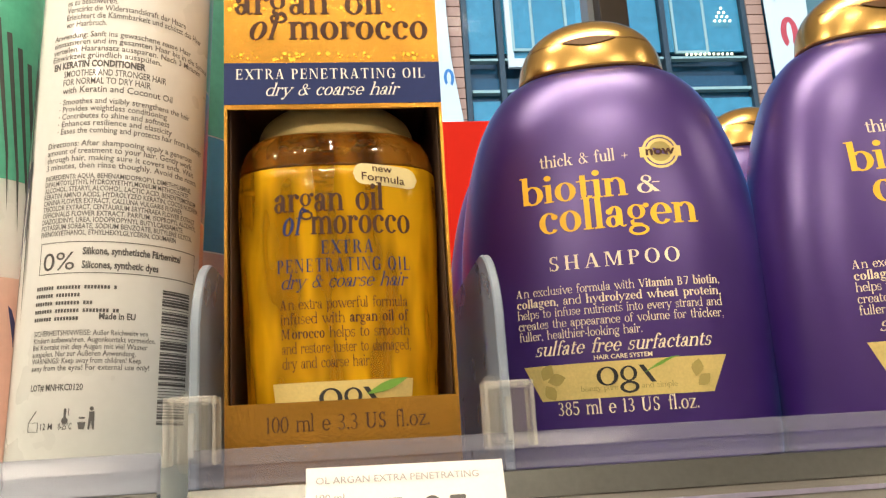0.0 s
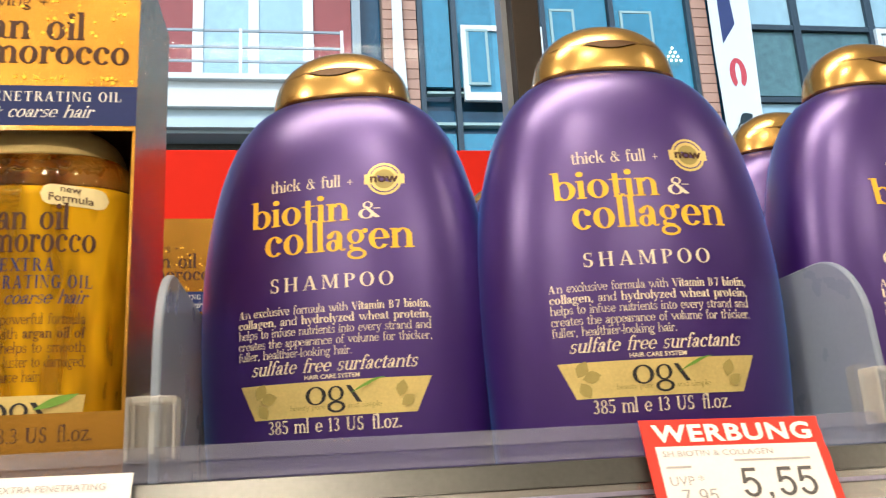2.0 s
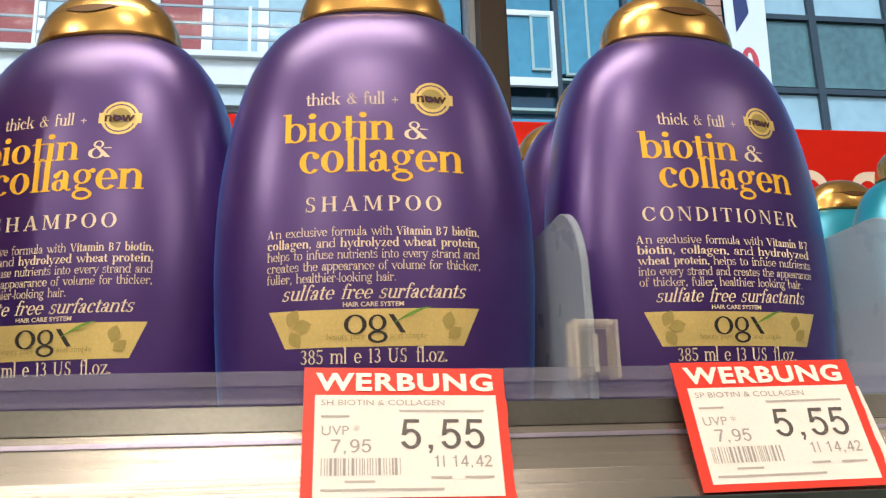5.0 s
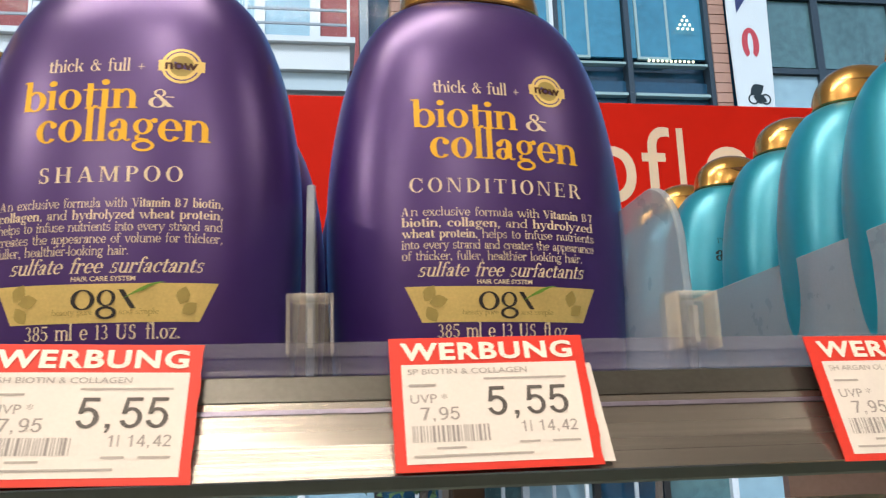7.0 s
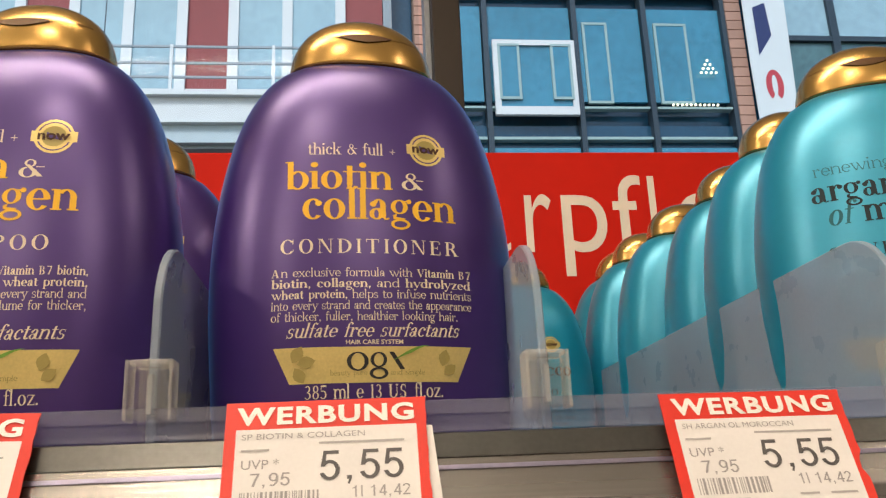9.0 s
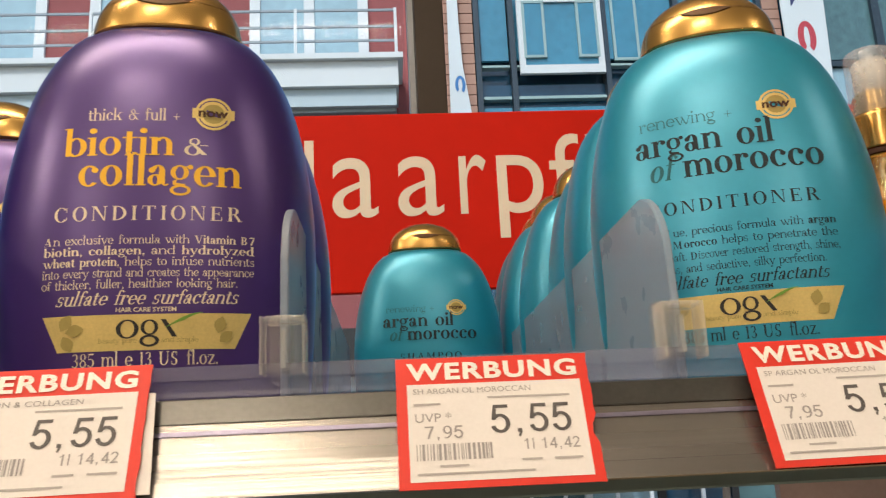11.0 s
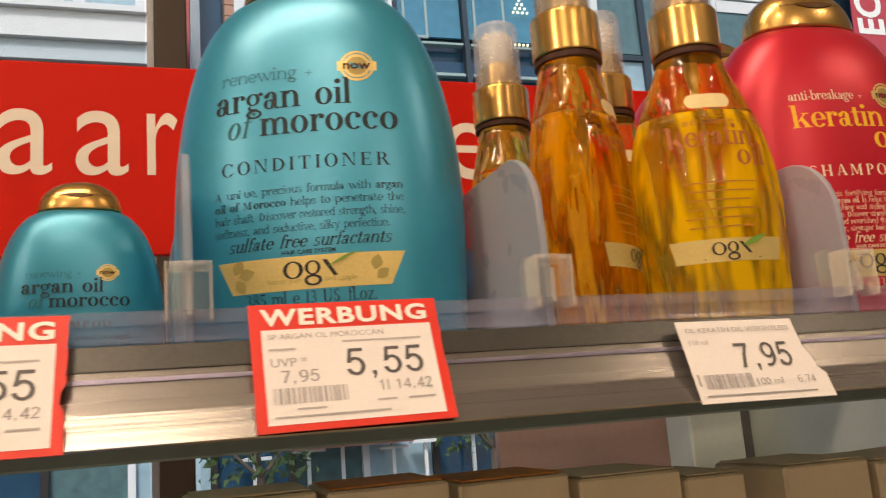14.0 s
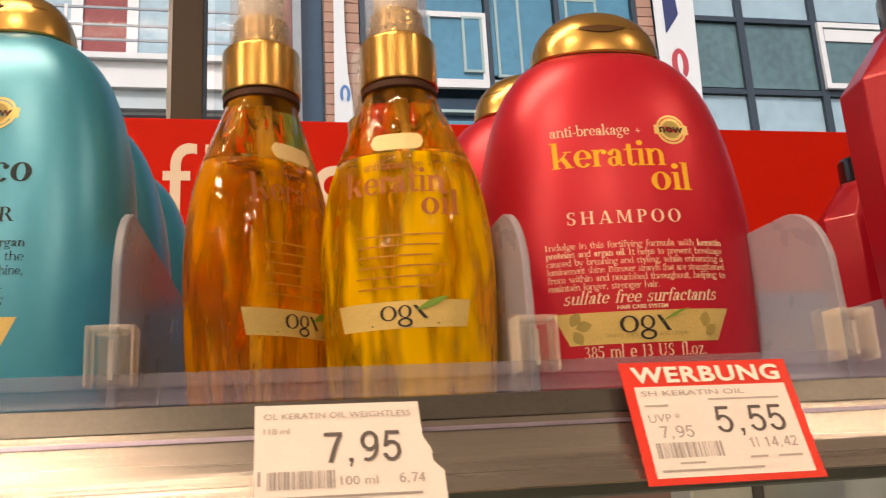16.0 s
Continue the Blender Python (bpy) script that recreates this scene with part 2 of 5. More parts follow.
HOUSE_BLUE = material("pale_blue_grey_metal", (0.46, 0.54, 0.58), 0.6, 0.0, 0.07, 1.5)
HOUSE_GREY = material("grey_facade_metal", (0.28, 0.32, 0.35), 0.6, 0.0, 0.08, 1.5)
CLADDING = material("salmon_cladding", (0.42, 0.24, 0.18), 0.8, 0.0, 0.1, 3, island=0.10)
MORTAR = material("dark_joint", (0.16, 0.11, 0.09), 0.9)
PANE_LIGHT = material("pale_pane", (0.30, 0.45, 0.52), 0.06, 0.0, 0.18, 0.7, spec=0.8)
PANE_BLUE = material("blue_pane", (0.045, 0.22, 0.33), 0.06, 0.0, 0.25, 0.6, spec=0.9)
PANE_DARK = material("dark_blue_spandrel", (0.015, 0.06, 0.11), 0.12, 0.0, 0.2, 0.8, spec=0.7)
PANE_SMOKE = material("smoky_teal_pane", (0.08, 0.16, 0.17), 0.06, 0.0, 0.35, 0.6, spec=0.9)
MULLION = material("dark_mullion", (0.035, 0.055, 0.075), 0.5, 0.2)
SASH = material("pale_green_sash", (0.30, 0.42, 0.42), 0.5)
BANNER_WHITE = material("white_banner_cloth", (0.66, 0.70, 0.72), 0.8, 0.0, 0.05, 2)
BANNER_BLUE = material("blue_banner_mark", (0.06, 0.20, 0.45), 0.8)
BANNER_RED = material("red_banner_mark", (0.50, 0.06, 0.08), 0.8)
FAIRY_LIGHT = glow_material("warm_light_chain", (1.0, 0.90, 0.62), 1.6)
ASPHALT = material("asphalt", (0.055, 0.055, 0.058), 0.9, 0.0, 0.2, 2, 0.3)
PAVING = material("grey_paving", (0.26, 0.25, 0.24), 0.85, 0.0, 0.12, 1.2, 0.2)
SHOP_DARK = material("dark_shopfront", (0.025, 0.022, 0.022), 0.4)
ROOF_SLATE = material("slate_roof", (0.09, 0.09, 0.10), 0.8)
LEAVES = material("tree_leaves", (0.05, 0.09, 0.03), 0.8, 0.0, 0.3, 3)
BARK = material("tree_bark", (0.12, 0.09, 0.07), 0.9)
AWNING = material("brown_awning", (0.13, 0.045, 0.035), 0.8)


# ---- small builders ----
def holder(name, label="", category="", group="", kind="", m=None):
    ob = new(name)
    ob.empty_display_size = 0.02
    if m is not None:
        ob.matrix_world = m
    return tagged(ob, label, category, group, kind)


def link_mesh(name, me, mat, parent=None, label="", smooth=False):
    if mat is not None and not me.materials:
        me.materials.append(mat)
    if smooth:
        me.polygons.foreach_set("use_smooth", [True] * len(me.polygons))
    ob = new(name, me)
    ob.parent = parent
    return tagged(ob, label)


def part(name, bm, mat, parent=None, label="", smooth=False):
    me = bpy.data.meshes.new(name)
    bm.normal_update()
    bm.to_mesh(me)
    bm.free()
    return link_mesh(name, me, mat, parent, label, smooth)


def box(bm, x0, x1, y0, y1, z0, z1):
    v = [bm.verts.new((x, y, z)) for z in (z0, z1) for y in (y0, y1) for x in (x0, x1)]
    for f in ((0, 2, 3, 1), (4, 5, 7, 6), (0, 1, 5, 4), (2, 6, 7, 3), (0, 4, 6, 2), (1, 3, 7, 5)):
        bm.faces.new([v[i] for i in f])
    return bm


def boxes(*dims):
    bm = bmesh.new()
    for d in dims:
        box(bm, *d)
    return bm


def rounded(bm, r, segments=2):
    bmesh.ops.bevel(bm, geom=bm.edges[:], offset=r, segments=segments, affect="EDGES", profile=0.5)
    return bm


def prism(points, y0, y1):
    """A plate with the outline points (x, z), from y0 to y1."""
    bm = bmesh.new()
    a = [bm.verts.new((x, y0, z)) for x, z in points]
    b = [bm.verts.new((x, y1, z)) for x, z in points]
    bm.faces.new(a)
    bm.faces.new(b[::-1])
    for i in range(len(a)):
        j = (i + 1) % len(a)
        bm.faces.new((a[j], a[i], b[i], b[j]))
    return bm


def plate_x(points, x0, x1):
    """A plate with the outline points (y, z), from x0 to x1."""
    bm = prism(points, x0, x1)
    for v in bm.verts:
        v.co = (v.co.y, v.co.x, v.co.z)
    bmesh.ops.recalc_face_normals(bm, faces=bm.faces)
    return bm


def ease(table, z):
    """Smooth interpolation in rows of (z, a, b)."""
    if z <= table[0][0]:
        return table[0][1:]
    for i in range(len(table) - 1):
        lo, hi = table[i], table[i + 1]
        if z <= hi[0]:
            f = (z - lo[0]) / (hi[0] - lo[0])
            before, after = table[max(i - 1, 0)], table[min(i + 2, len(table) - 1)]
            out = []
            for k in (1, 2):
                m0 = (hi[k] - before[k]) / (hi[0] - before[0]) * (hi[0] - lo[0])
                m1 = (after[k] - lo[k]) / (after[0] - lo[0]) * (hi[0] - lo[0])
                out.append((2 * f ** 3 - 3 * f ** 2 + 1) * lo[k] + (f ** 3 - 2 * f ** 2 + f) * m0
                           + (3 * f ** 2 - 2 * f ** 3) * hi[k] + (f ** 3 - f ** 2) * m1)
            return tuple(out)
    return table[-1][1:]


def loft(table, e=2.0, n=56, rings=40, close=True):
    """An upright oval body through rows of (height, half width, half depth)."""
    bm = bmesh.new()
    z0, z1 = table[0][0], table[-1][0]
    last, first = None, None
    for k in range(rings + 1):
        z = z0 + (z1 - z0) * k / rings
        w, d = ease(table, z)
        ring = []
        for i in range(n):
            c, s = math.cos(2 * math.pi * i / n), math.sin(2 * math.pi * i / n)
            ring.append(bm.verts.new((w * math.copysign(abs(c) ** (2 / e), c), d * math.copysign(abs(s) ** (2 / e), s), z)))
        if last:
            for i in range(n):
                j = (i + 1) % n
                bm.faces.new((last[i], last[j], ring[j], ring[i]))
        else:
            first = ring
        last = ring
    if close:
        bm.faces.new(first[::-1])
        bm.faces.new(last)
    return bm


def cut(table, z0, z1, steps=14):
    """The rows of a body between two heights."""
    return [(z0 + (z1 - z0) * k / steps, *ease(table, z0 + (z1 - z0) * k / steps)) for k in range(steps + 1)]


def turned(profile, n=40, cx=0.0, cy=0.0):
    """A body of revolution through (radius, height)."""
    bm = bmesh.new()
    last = None
    for r, z in profile:
        ring = [bm.verts.new((cx + r * math.cos(2 * math.pi * i / n), cy + r * math.sin(2 * math.pi * i / n), z)) for i in range(n)]
        if last:
            for i in range(n):
                j = (i + 1) % n
                bm.faces.new((last[i], last[j], ring[j], ring[i]))
        else:
            bm.faces.new(ring[::-1])
        last = ring
    bm.faces.new(last)
    return bm


# ---- lettering ----
# A print is a list of flat polygons in (x, z); it is then laid on a surface.
FONT_CACHE = {}


def plain_text(body, size=1.0, bold=0.0, shear=0.0, spacing=1.0, fine=3):
    key = (body, bold, shear, spacing, fine)
    if key not in FONT_CACHE:
        cu = bpy.data.curves.new("lettering", "FONT")
        cu.body, cu.size, cu.offset, cu.shear, cu.space_character = body, 1.0, bold, shear, spacing
        cu.resolution_u, cu.fill_mode = fine, "FRONT"
        ob = bpy.data.objects.new("lettering", cu)
        me = bpy.data.meshes.new_from_object(ob)
        co = [(v.co.x, v.co.y) for v in me.vertices]
        FONT_CACHE[key] = [[co[i] for i in p.vertices] for p in me.polygons]
        bpy.data.objects.remove(ob)
        bpy.data.meshes.remove(me)
        bpy.data.curves.remove(cu)
    return FONT_CACHE[key]


def set_print(polys, x, z, width, height, rise=0.0):
    """Stretch a print to start at x on the baseline z: width in all, height of one em; rise lifts the right end."""
    xs = [p[0] for poly in polys for p in poly]
    x0, x1 = min(xs), max(xs)
    k = width / (x1 - x0)
    return [[(x + (a - x0) * k, z + b * height + rise * (a - x0) / (x1 - x0)) for a, b in poly] for poly in polys]


def line(body, x, z, width, height, bold=0.0, shear=0.0, spacing=1.0, rise=0.0, fine=3):
    return set_print(plain_text(body, 1.0, bold, shear, spacing, fine), x, z, width, height, rise)


def rect(x0, z0, x1, z1):
    return [(x0, z0), (x1, z0), (x1, z1), (x0, z1)]


def arc(cx, cz, rx, rz, tx, tz, a0=0, a1=360, n=20):
    """An oval stroke: tx thick at the sides, tz thick above and below."""
    out = []
    steps = max(4, int(n * abs(a1 - a0) / 360))
    for i in range(steps):
        quad = []
        for a, inner in ((i, 0), (i + 1, 0), (i + 1, 1), (i, 1)):
            t = radians(a0 + (a1 - a0) * a / steps)
            quad.append((cx + (rx - inner * tx) * math.cos(t), cz + (rz - inner * tz) * math.sin(t)))
        out.append(quad)
    return out


def disc(cx, cz, rx, rz=None, n=16):
    rz = rz or rx
    return [(cx + rx * math.cos(2 * math.pi * i / n), cz + rz * math.sin(2 * math.pi * i / n)) for i in range(n)]


def stem(x, z0, z1, foot=True, head=False, s=0.24, h=0.07):
    out = [rect(x, z0, x + s, z1)]
    if foot:
        out.append(rect(x - 0.09, z0, x + s + 0.09, z0 + h))
    if head:
        out.append(rect(x - 0.10, z1 - h, x + 0.02, z1))
    return out


def fat_letter(ch, s=0.24, n=20):
    """Letters with thick stems, hairlines and flat serifs; x-height 1, s thick. Returns polygons and advance."""
    b = s + 0.02

    def ring(cx, cz, rx, rz, tx, tz, a0=0, a1=360):
        return arc(cx, cz, rx, rz, tx, tz, a0, a1, n)

    def dot(x, z, r):
        return disc(x, z, r * (0.55 + 1.9 * s), None, max(6, n // 2))

    def post(x, z0, z1, foot=True, head=False):
        return stem(x, z0, z1, foot, head, s)
    if ch == "o":
        return ring(0.45, 0.5, 0.45, 0.53, b, 0.07), 0.98
    if ch == "c":
        return ring(0.44, 0.5, 0.44, 0.53, b, 0.08, 55, 318) + [dot(0.66, 0.78, 0.14)], 0.86
    if ch == "e":
        return ring(0.45, 0.5, 0.45, 0.53, b, 0.08, 0, 322) + [rect(0.18, 0.48, 0.82, 0.55)], 0.92
    if ch in "li":
        top = 1.58 if ch == "l" else 1.0
        return post(0.08, 0, top, True, True) + ([dot(0.19, 1.36, 0.16)] if ch == "i" else []), 0.46
    if ch == "b":
        return post(0.08, 0.02, 1.58, False, True) + ring(0.50, 0.5, 0.46, 0.53, b, 0.08, -135, 135), 1.0
    if ch == "d":
        return ring(0.46, 0.5, 0.46, 0.53, b, 0.08, 45, 315) + post(0.90 - s, 0.0, 1.58, False, True) + [rect(0.86, 0, 1.02, 0.07)], 1.06
    if ch == "p":
        return post(0.08, -0.5, 1.0, True, True) + ring(0.50, 0.5, 0.46, 0.53, b, 0.08, -135, 135), 1.0
    if ch in "nh":
        return post(0.08, 0, 1.0 if ch == "n" else 1.58, True, True) + ring(0.54, 0.62, 0.38, 0.40, s, 0.09, 0, 150) + post(0.92 - s, 0, 0.64), 1.06
    if ch == "u":
        return (post(0.10, 0.32, 1.0, False, True) + ring(0.46, 0.34, 0.36, 0.36, s, 0.09, 180, 330) + post(0.88 - s, 0.0, 1.0, False, True)
                + [rect(0.84, 0, 1.0, 0.07)]), 1.04
    if ch == "m":
        return (post(0.08, 0, 1.0, True, True) + ring(0.50, 0.62, 0.36, 0.40, s, 0.09, 0, 150) + post(0.86 - s, 0, 0.64)
                + ring(1.04, 0.62, 0.36, 0.40, s, 0.09, 0, 150) + post(1.40 - s, 0, 0.64)), 1.54
    if ch == "r":
        return post(0.08, 0, 1.0, True, True) + ring(0.50, 0.72, 0.22, 0.30, 0.08, 0.08, 60, 170) + [dot(0.60, 0.84, 0.14)], 0.76
    if ch == "t":
        return [rect(0.12, 0.18, 0.12 + s, 1.30), rect(-0.04, 0.93, 0.56, 1.0)] + ring(0.36, 0.18, 0.24, 0.20, min(s, 0.20), 0.08, 180, 350), 0.62
    if ch == "a":
        return (ring(0.30, 0.27, 0.30, 0.29, s * 0.85, 0.07) + [rect(0.70 - s, 0.08, 0.70, 0.76), rect(0.30, 0.50, 0.70 - s + 0.04, 0.56), dot(0.17, 0.76, 0.14)]
                + ring(0.40, 0.72, 0.30, 0.31, s, 0.07, 0, 160) + ring(0.72, 0.10, 0.14, 0.12, 0.10, 0.07, 180, 350)), 0.90
    if ch == "g":
        return (ring(0.38, 0.66, 0.37, 0.37, s * 0.85, 0.07) + ring(0.42, -0.22, 0.42, 0.27, 0.14, 0.11) + [dot(0.80, 0.94, 0.12)]
                + [[(0.10, 0.22), (0.28, 0.32), (0.24, 0.14), (0.62, 0.08), (0.60, -0.03), (0.12, 0.04)]]
                + ring(0.66, 0.84, 0.16, 0.14, 0.05, 0.06, 60, 180)), 0.94
    if ch == "k":
        return (post(0.08, 0, 1.58, True, True) + [[(0.30, 0.42), (0.40, 0.42), (0.82, 0.95), (0.72, 0.95)]]
                + [[(0.42, 0.58), (0.42 + s * 0.8, 0.72), (0.74 + s, 0.05), (0.70, 0.05)], rect(0.62, 0, 1.08, 0.07), rect(0.58, 0.93, 0.98, 1.0)]), 1.08
    if ch == "s":
        return (ring(0.34, 0.74, 0.29, 0.29, s * 0.75, 0.08, 40, 270) + ring(0.36, 0.27, 0.32, 0.30, s * 0.75, 0.08, 90, -145)
                + [rect(0.56, 0.72, 0.62, 1.0), rect(0.04, 0.0, 0.10, 0.30)]), 0.78
    if ch in "vwy":
        step = 0.58 if ch == "w" else 0.0
        out = [[(-0.02 + s * 0.1, 1), (s * 1.1, 1), (0.56, 0.0), (0.42, 0.0)], rect(-0.08, 0.93, 0.36, 1.0), rect(0.68 + step, 0.93, 1.04 + step, 1.0)]
        if ch == "w":
            out += [[(0.46, 0), (0.54, 0), (0.82, 0.8), (0.74, 0.8)], [(0.58, 1), (0.58 + s, 1), (1.14, 0), (1.0, 0)]]
        if ch == "y":
            return out + [[(0.24, -0.44), (0.32, -0.46), (0.92, 1), (0.83, 1)], dot(0.18, -0.36, 0.14)], 0.98
        return out + [[(0.46 + step, 0), (0.55 + step, 0), (0.92 + step, 1), (0.83 + step, 1)]], 0.98 + step
    if ch == "x":
        return [[(0.02, 0.97), (0.04 + s, 0.97), (0.96, 0.03), (0.94 - s, 0.03)], [(0.08, 0.03), (0.17, 0.03), (0.86, 0.97), (0.77, 0.97)], rect(-0.06, 0.93, 0.38, 1.0),
                rect(0.62, 0.93, 0.98, 1.0), rect(-0.04, 0, 0.32, 0.07), rect(0.60, 0, 1.02, 0.07)], 1.02
    if ch == "z":
        return [rect(0.05, 0.92, 0.80, 1.0), rect(0.05, 0, 0.80, 0.08), [(0.05, 0.06), (0.07 + s, 0.06), (0.80, 0.94), (0.78 - s, 0.94)], rect(0.05, 0.72, 0.10, 0.95), rect(0.75, 0.05, 0.80, 0.30)], 0.88
    if ch == "&":
        return (ring(0.50, 1.10, 0.27, 0.30, 0.12, 0.07) + ring(0.42, 0.40, 0.42, 0.42, s * 0.85, 0.08, 100, 390)
                + [[(0.28, 0.98), (0.26 + s * 0.85, 1.0), (1.14, 0.06), (1.10 - s, 0.06)], rect(0.78, 0.78, 1.16, 0.85)]), 1.20
    if ch == "f":
        return (stem(0.16, 0, 1.30, True, False, s * 0.85) + ring(0.42, 1.26, 0.26, 0.32, s * 0.8, 0.08, 40, 180)
                + [rect(0.0, 0.93, 0.56, 1.0), dot(0.60, 1.40, 0.11)]), 0.62
    if ch == ",":
        return [dot(0.18, 0.10, 0.13), [(0.14, 0.0), (0.30, 0.08), (0.16, -0.28), (0.10, -0.24)]], 0.42
    if ch == ".":
        return [dot(0.18, 0.10, 0.13)], 0.40
    if ch == "-":
        return [rect(0.04, 0.40, 0.46, 0.52)], 0.52
    if ch == "+":
        return [rect(0.05, 0.47, 0.79, 0.55), rect(0.38, 0.14, 0.46, 0.88)], 0.88
    if ch in "0123578":
        out = {"0": lambda: ring(0.42, 0.7, 0.42, 0.73, b, 0.06),
               "1": lambda: post(0.20, 0, 1.4) + [[(0.02, 1.18), (0.20, 1.28), (0.20, 1.4)]],
               "2": lambda: ring(0.42, 1.0, 0.38, 0.41, s, 0.08, -5, 165) + [[(0.04, 0.0), (0.24, 0.1), (0.79, 0.96), (0.58, 0.92)], rect(0.04, 0, 0.82, 0.15)],
               "3": lambda: ring(0.38, 1.05, 0.34, 0.36, s, 0.07, -100, 150) + ring(0.38, 0.36, 0.40, 0.37, s, 0.07, -150, 100),
               "5": lambda: ring(0.38, 0.44, 0.42, 0.45, s, 0.08, -150, 120) + [rect(0.12, 0.74, 0.19, 1.4), rect(0.12, 1.24, 0.74, 1.4)],
               "7": lambda: [rect(0.04, 1.24, 0.80, 1.4), [(0.20, 0), (0.22 + s, 0), (0.80, 1.28), (0.66, 1.28)]],
               "8": lambda: ring(0.42, 1.05, 0.34, 0.36, s * 0.9, 0.07) + ring(0.42, 0.36, 0.40, 0.38, s, 0.07)}[ch]()
        return out, 0.64 if ch == "1" else 0.92
    shapes, step = capital(ch)
    return shapes, step + 0.04


def serif_print(body, x, z, width, height, s=0.15, rise=0.0, shear=0.0, n=10):
    """A printed line in the serif letters, height being the x-height; words between bars are bold."""
    polys, at, bold = [], 0.0, False
    for ch in body:
        if ch == "|":
            bold = not bold
            continue
        shapes, step = fat_letter(ch, 0.25 if bold else s, n) if ch != " " else ([], 0.72)
        polys += [[(a + at + shear * b, b) for a, b in poly] for poly in shapes]
        at += step
    return set_print(polys, x, z, width, height, rise)


def fat_word(body, x, z, width, height, rise=0.0, shear=0.0):
    """A word in the bold serif letters; height is the x-height."""
    return serif_print(body, x, z, width, height, 0.24, rise, shear, 20)


def capital(ch):
    """Capitals in the same cut, letterspaced; cap height 1.4."""
    def post(x, s=0.22):
        return [rect(x, 0, x + s, 1.4), rect(x - 0.10, 0, x + s + 0.10, 0.06), rect(x - 0.10, 1.34, x + s + 0.10, 1.4)]
    if ch == "S":
        return arc(0.38, 1.03, 0.33, 0.38, 0.18, 0.08, 40, 270) + arc(0.38, 0.36, 0.36, 0.38, 0.20, 0.08, 90, -145) + [rect(0.62, 1.02, 0.68, 1.4), rect(0.04, 0.0, 0.10, 0.42)], 1.06
    if ch == "H":
        return post(0.12) + post(0.86) + [rect(0.34, 0.66, 0.86, 0.73)], 1.48
    if ch == "A":
        return [[(0.10, 0), (0.18, 0), (0.60, 1.4), (0.52, 1.4)], [(0.82, 0), (1.08, 0), (0.70, 1.4), (0.50, 1.4)], rect(0.28, 0.40, 0.90, 0.47), rect(0.0, 0, 0.32, 0.06), rect(0.72, 0, 1.20, 0.06)], 1.44
    if ch == "M":
        return [rect(0.12, 0, 0.20, 1.34), rect(0.0, 0, 0.34, 0.06), rect(0.0, 1.34, 0.36, 1.4), [(0.14, 1.4), (0.38, 1.4), (0.78, 0.08), (0.66, 0.08)], [(0.68, 0.08), (0.76, 0.08), (1.16, 1.4), (1.08, 1.4)],
                rect(1.06, 0, 1.28, 1.4), rect(0.96, 0, 1.40, 0.06), rect(1.1, 1.34, 1.42, 1.4)], 1.70
    if ch in "PR":
        leg = [[(0.50, 0.68), (0.74, 0.68), (1.10, 0.06), (0.86, 0.06)], rect(0.84, 0, 1.20, 0.06)] if ch == "R" else []
        return post(0.12) + arc(0.48, 1.03, 0.42, 0.37, 0.22, 0.07, -110, 110) + leg, 1.40 if ch == "R" else 1.18
    if ch == "O":
        return arc(0.58, 0.7, 0.58, 0.73, 0.24, 0.06), 1.42
    if ch == "C":
        return arc(0.58, 0.7, 0.58, 0.73, 0.24, 0.07, 40, 320) + [rect(0.98, 0.90, 1.04, 1.38), rect(1.0, 0.20, 1.05, 0.42)], 1.38
    if ch == "N":
        return [rect(0.12, 0, 0.19, 1.34), rect(0.0, 0, 0.34, 0.06), rect(0.0, 1.34, 0.34, 1.4), [(0.12, 1.4), (0.38, 1.4), (1.10, 0.0), (0.98, 0.0)], rect(1.03, 0.05, 1.10, 1.4), rect(0.90, 1.34, 1.24, 1.4)], 1.50
    if ch == "D":
        return post(0.12) + arc(0.36, 0.7, 0.80, 0.70, 0.25, 0.06, -95, 95), 1.42
    if ch == "I":
        return post(0.12), 0.70
    if ch == "T":
        return [rect(0.46, 0, 0.68, 1.4), rect(0.34, 0, 0.80, 0.06), rect(0.04, 1.33, 1.10, 1.4), rect(0.04, 1.05, 0.09, 1.35), rect(1.05, 1.05, 1.10, 1.35)], 1.40
    if ch == "E":
        return post(0.12) + [rect(0.30, 0, 0.94, 0.07), rect(0.30, 1.33, 0.90, 1.4), rect(0.30, 0.67, 0.72, 0.74), rect(0.88, 0.0, 0.94, 0.36), rect(0.84, 1.06, 0.90, 1.4), rect(0.66, 0.54, 0.72, 0.88)], 1.26
    if ch in "VX":
        thick = [(0.06, 1.4), (0.34, 1.4), (0.72, 0.0), (0.58, 0.0)] if ch == "V" else [(0.06, 1.36), (0.34, 1.36), (1.14, 0.04), (0.86, 0.04)]
        thin = [(0.58, 0), (0.68, 0), (1.12, 1.4), (1.04, 1.4)] if ch == "V" else [(0.10, 0.04), (0.19, 0.04), (1.06, 1.36), (0.97, 1.36)]
        return [thick, thin, rect(-0.04, 1.34, 0.46, 1.4), rect(0.86, 1.34, 1.26, 1.4)] + ([rect(-0.02, 0, 0.34, 0.06), rect(0.72, 0, 1.24, 0.06)] if ch == "X" else []), 1.26
    if ch == "U":
        return [rect(0.12, 0.40, 0.34, 1.4), rect(0.0, 1.34, 0.46, 1.4), rect(0.98, 0.40, 1.06, 1.4), rect(0.84, 1.34, 1.20, 1.4)] + arc(0.59, 0.42, 0.47, 0.44, 0.20, 0.08, 180, 360), 1.36
    if ch == "B":
        return post(0.12) + arc(0.44, 1.04, 0.40, 0.36, 0.20, 0.07, -100, 100) + arc(0.46, 0.37, 0.46, 0.37, 0.22, 0.07, -100, 100), 1.22
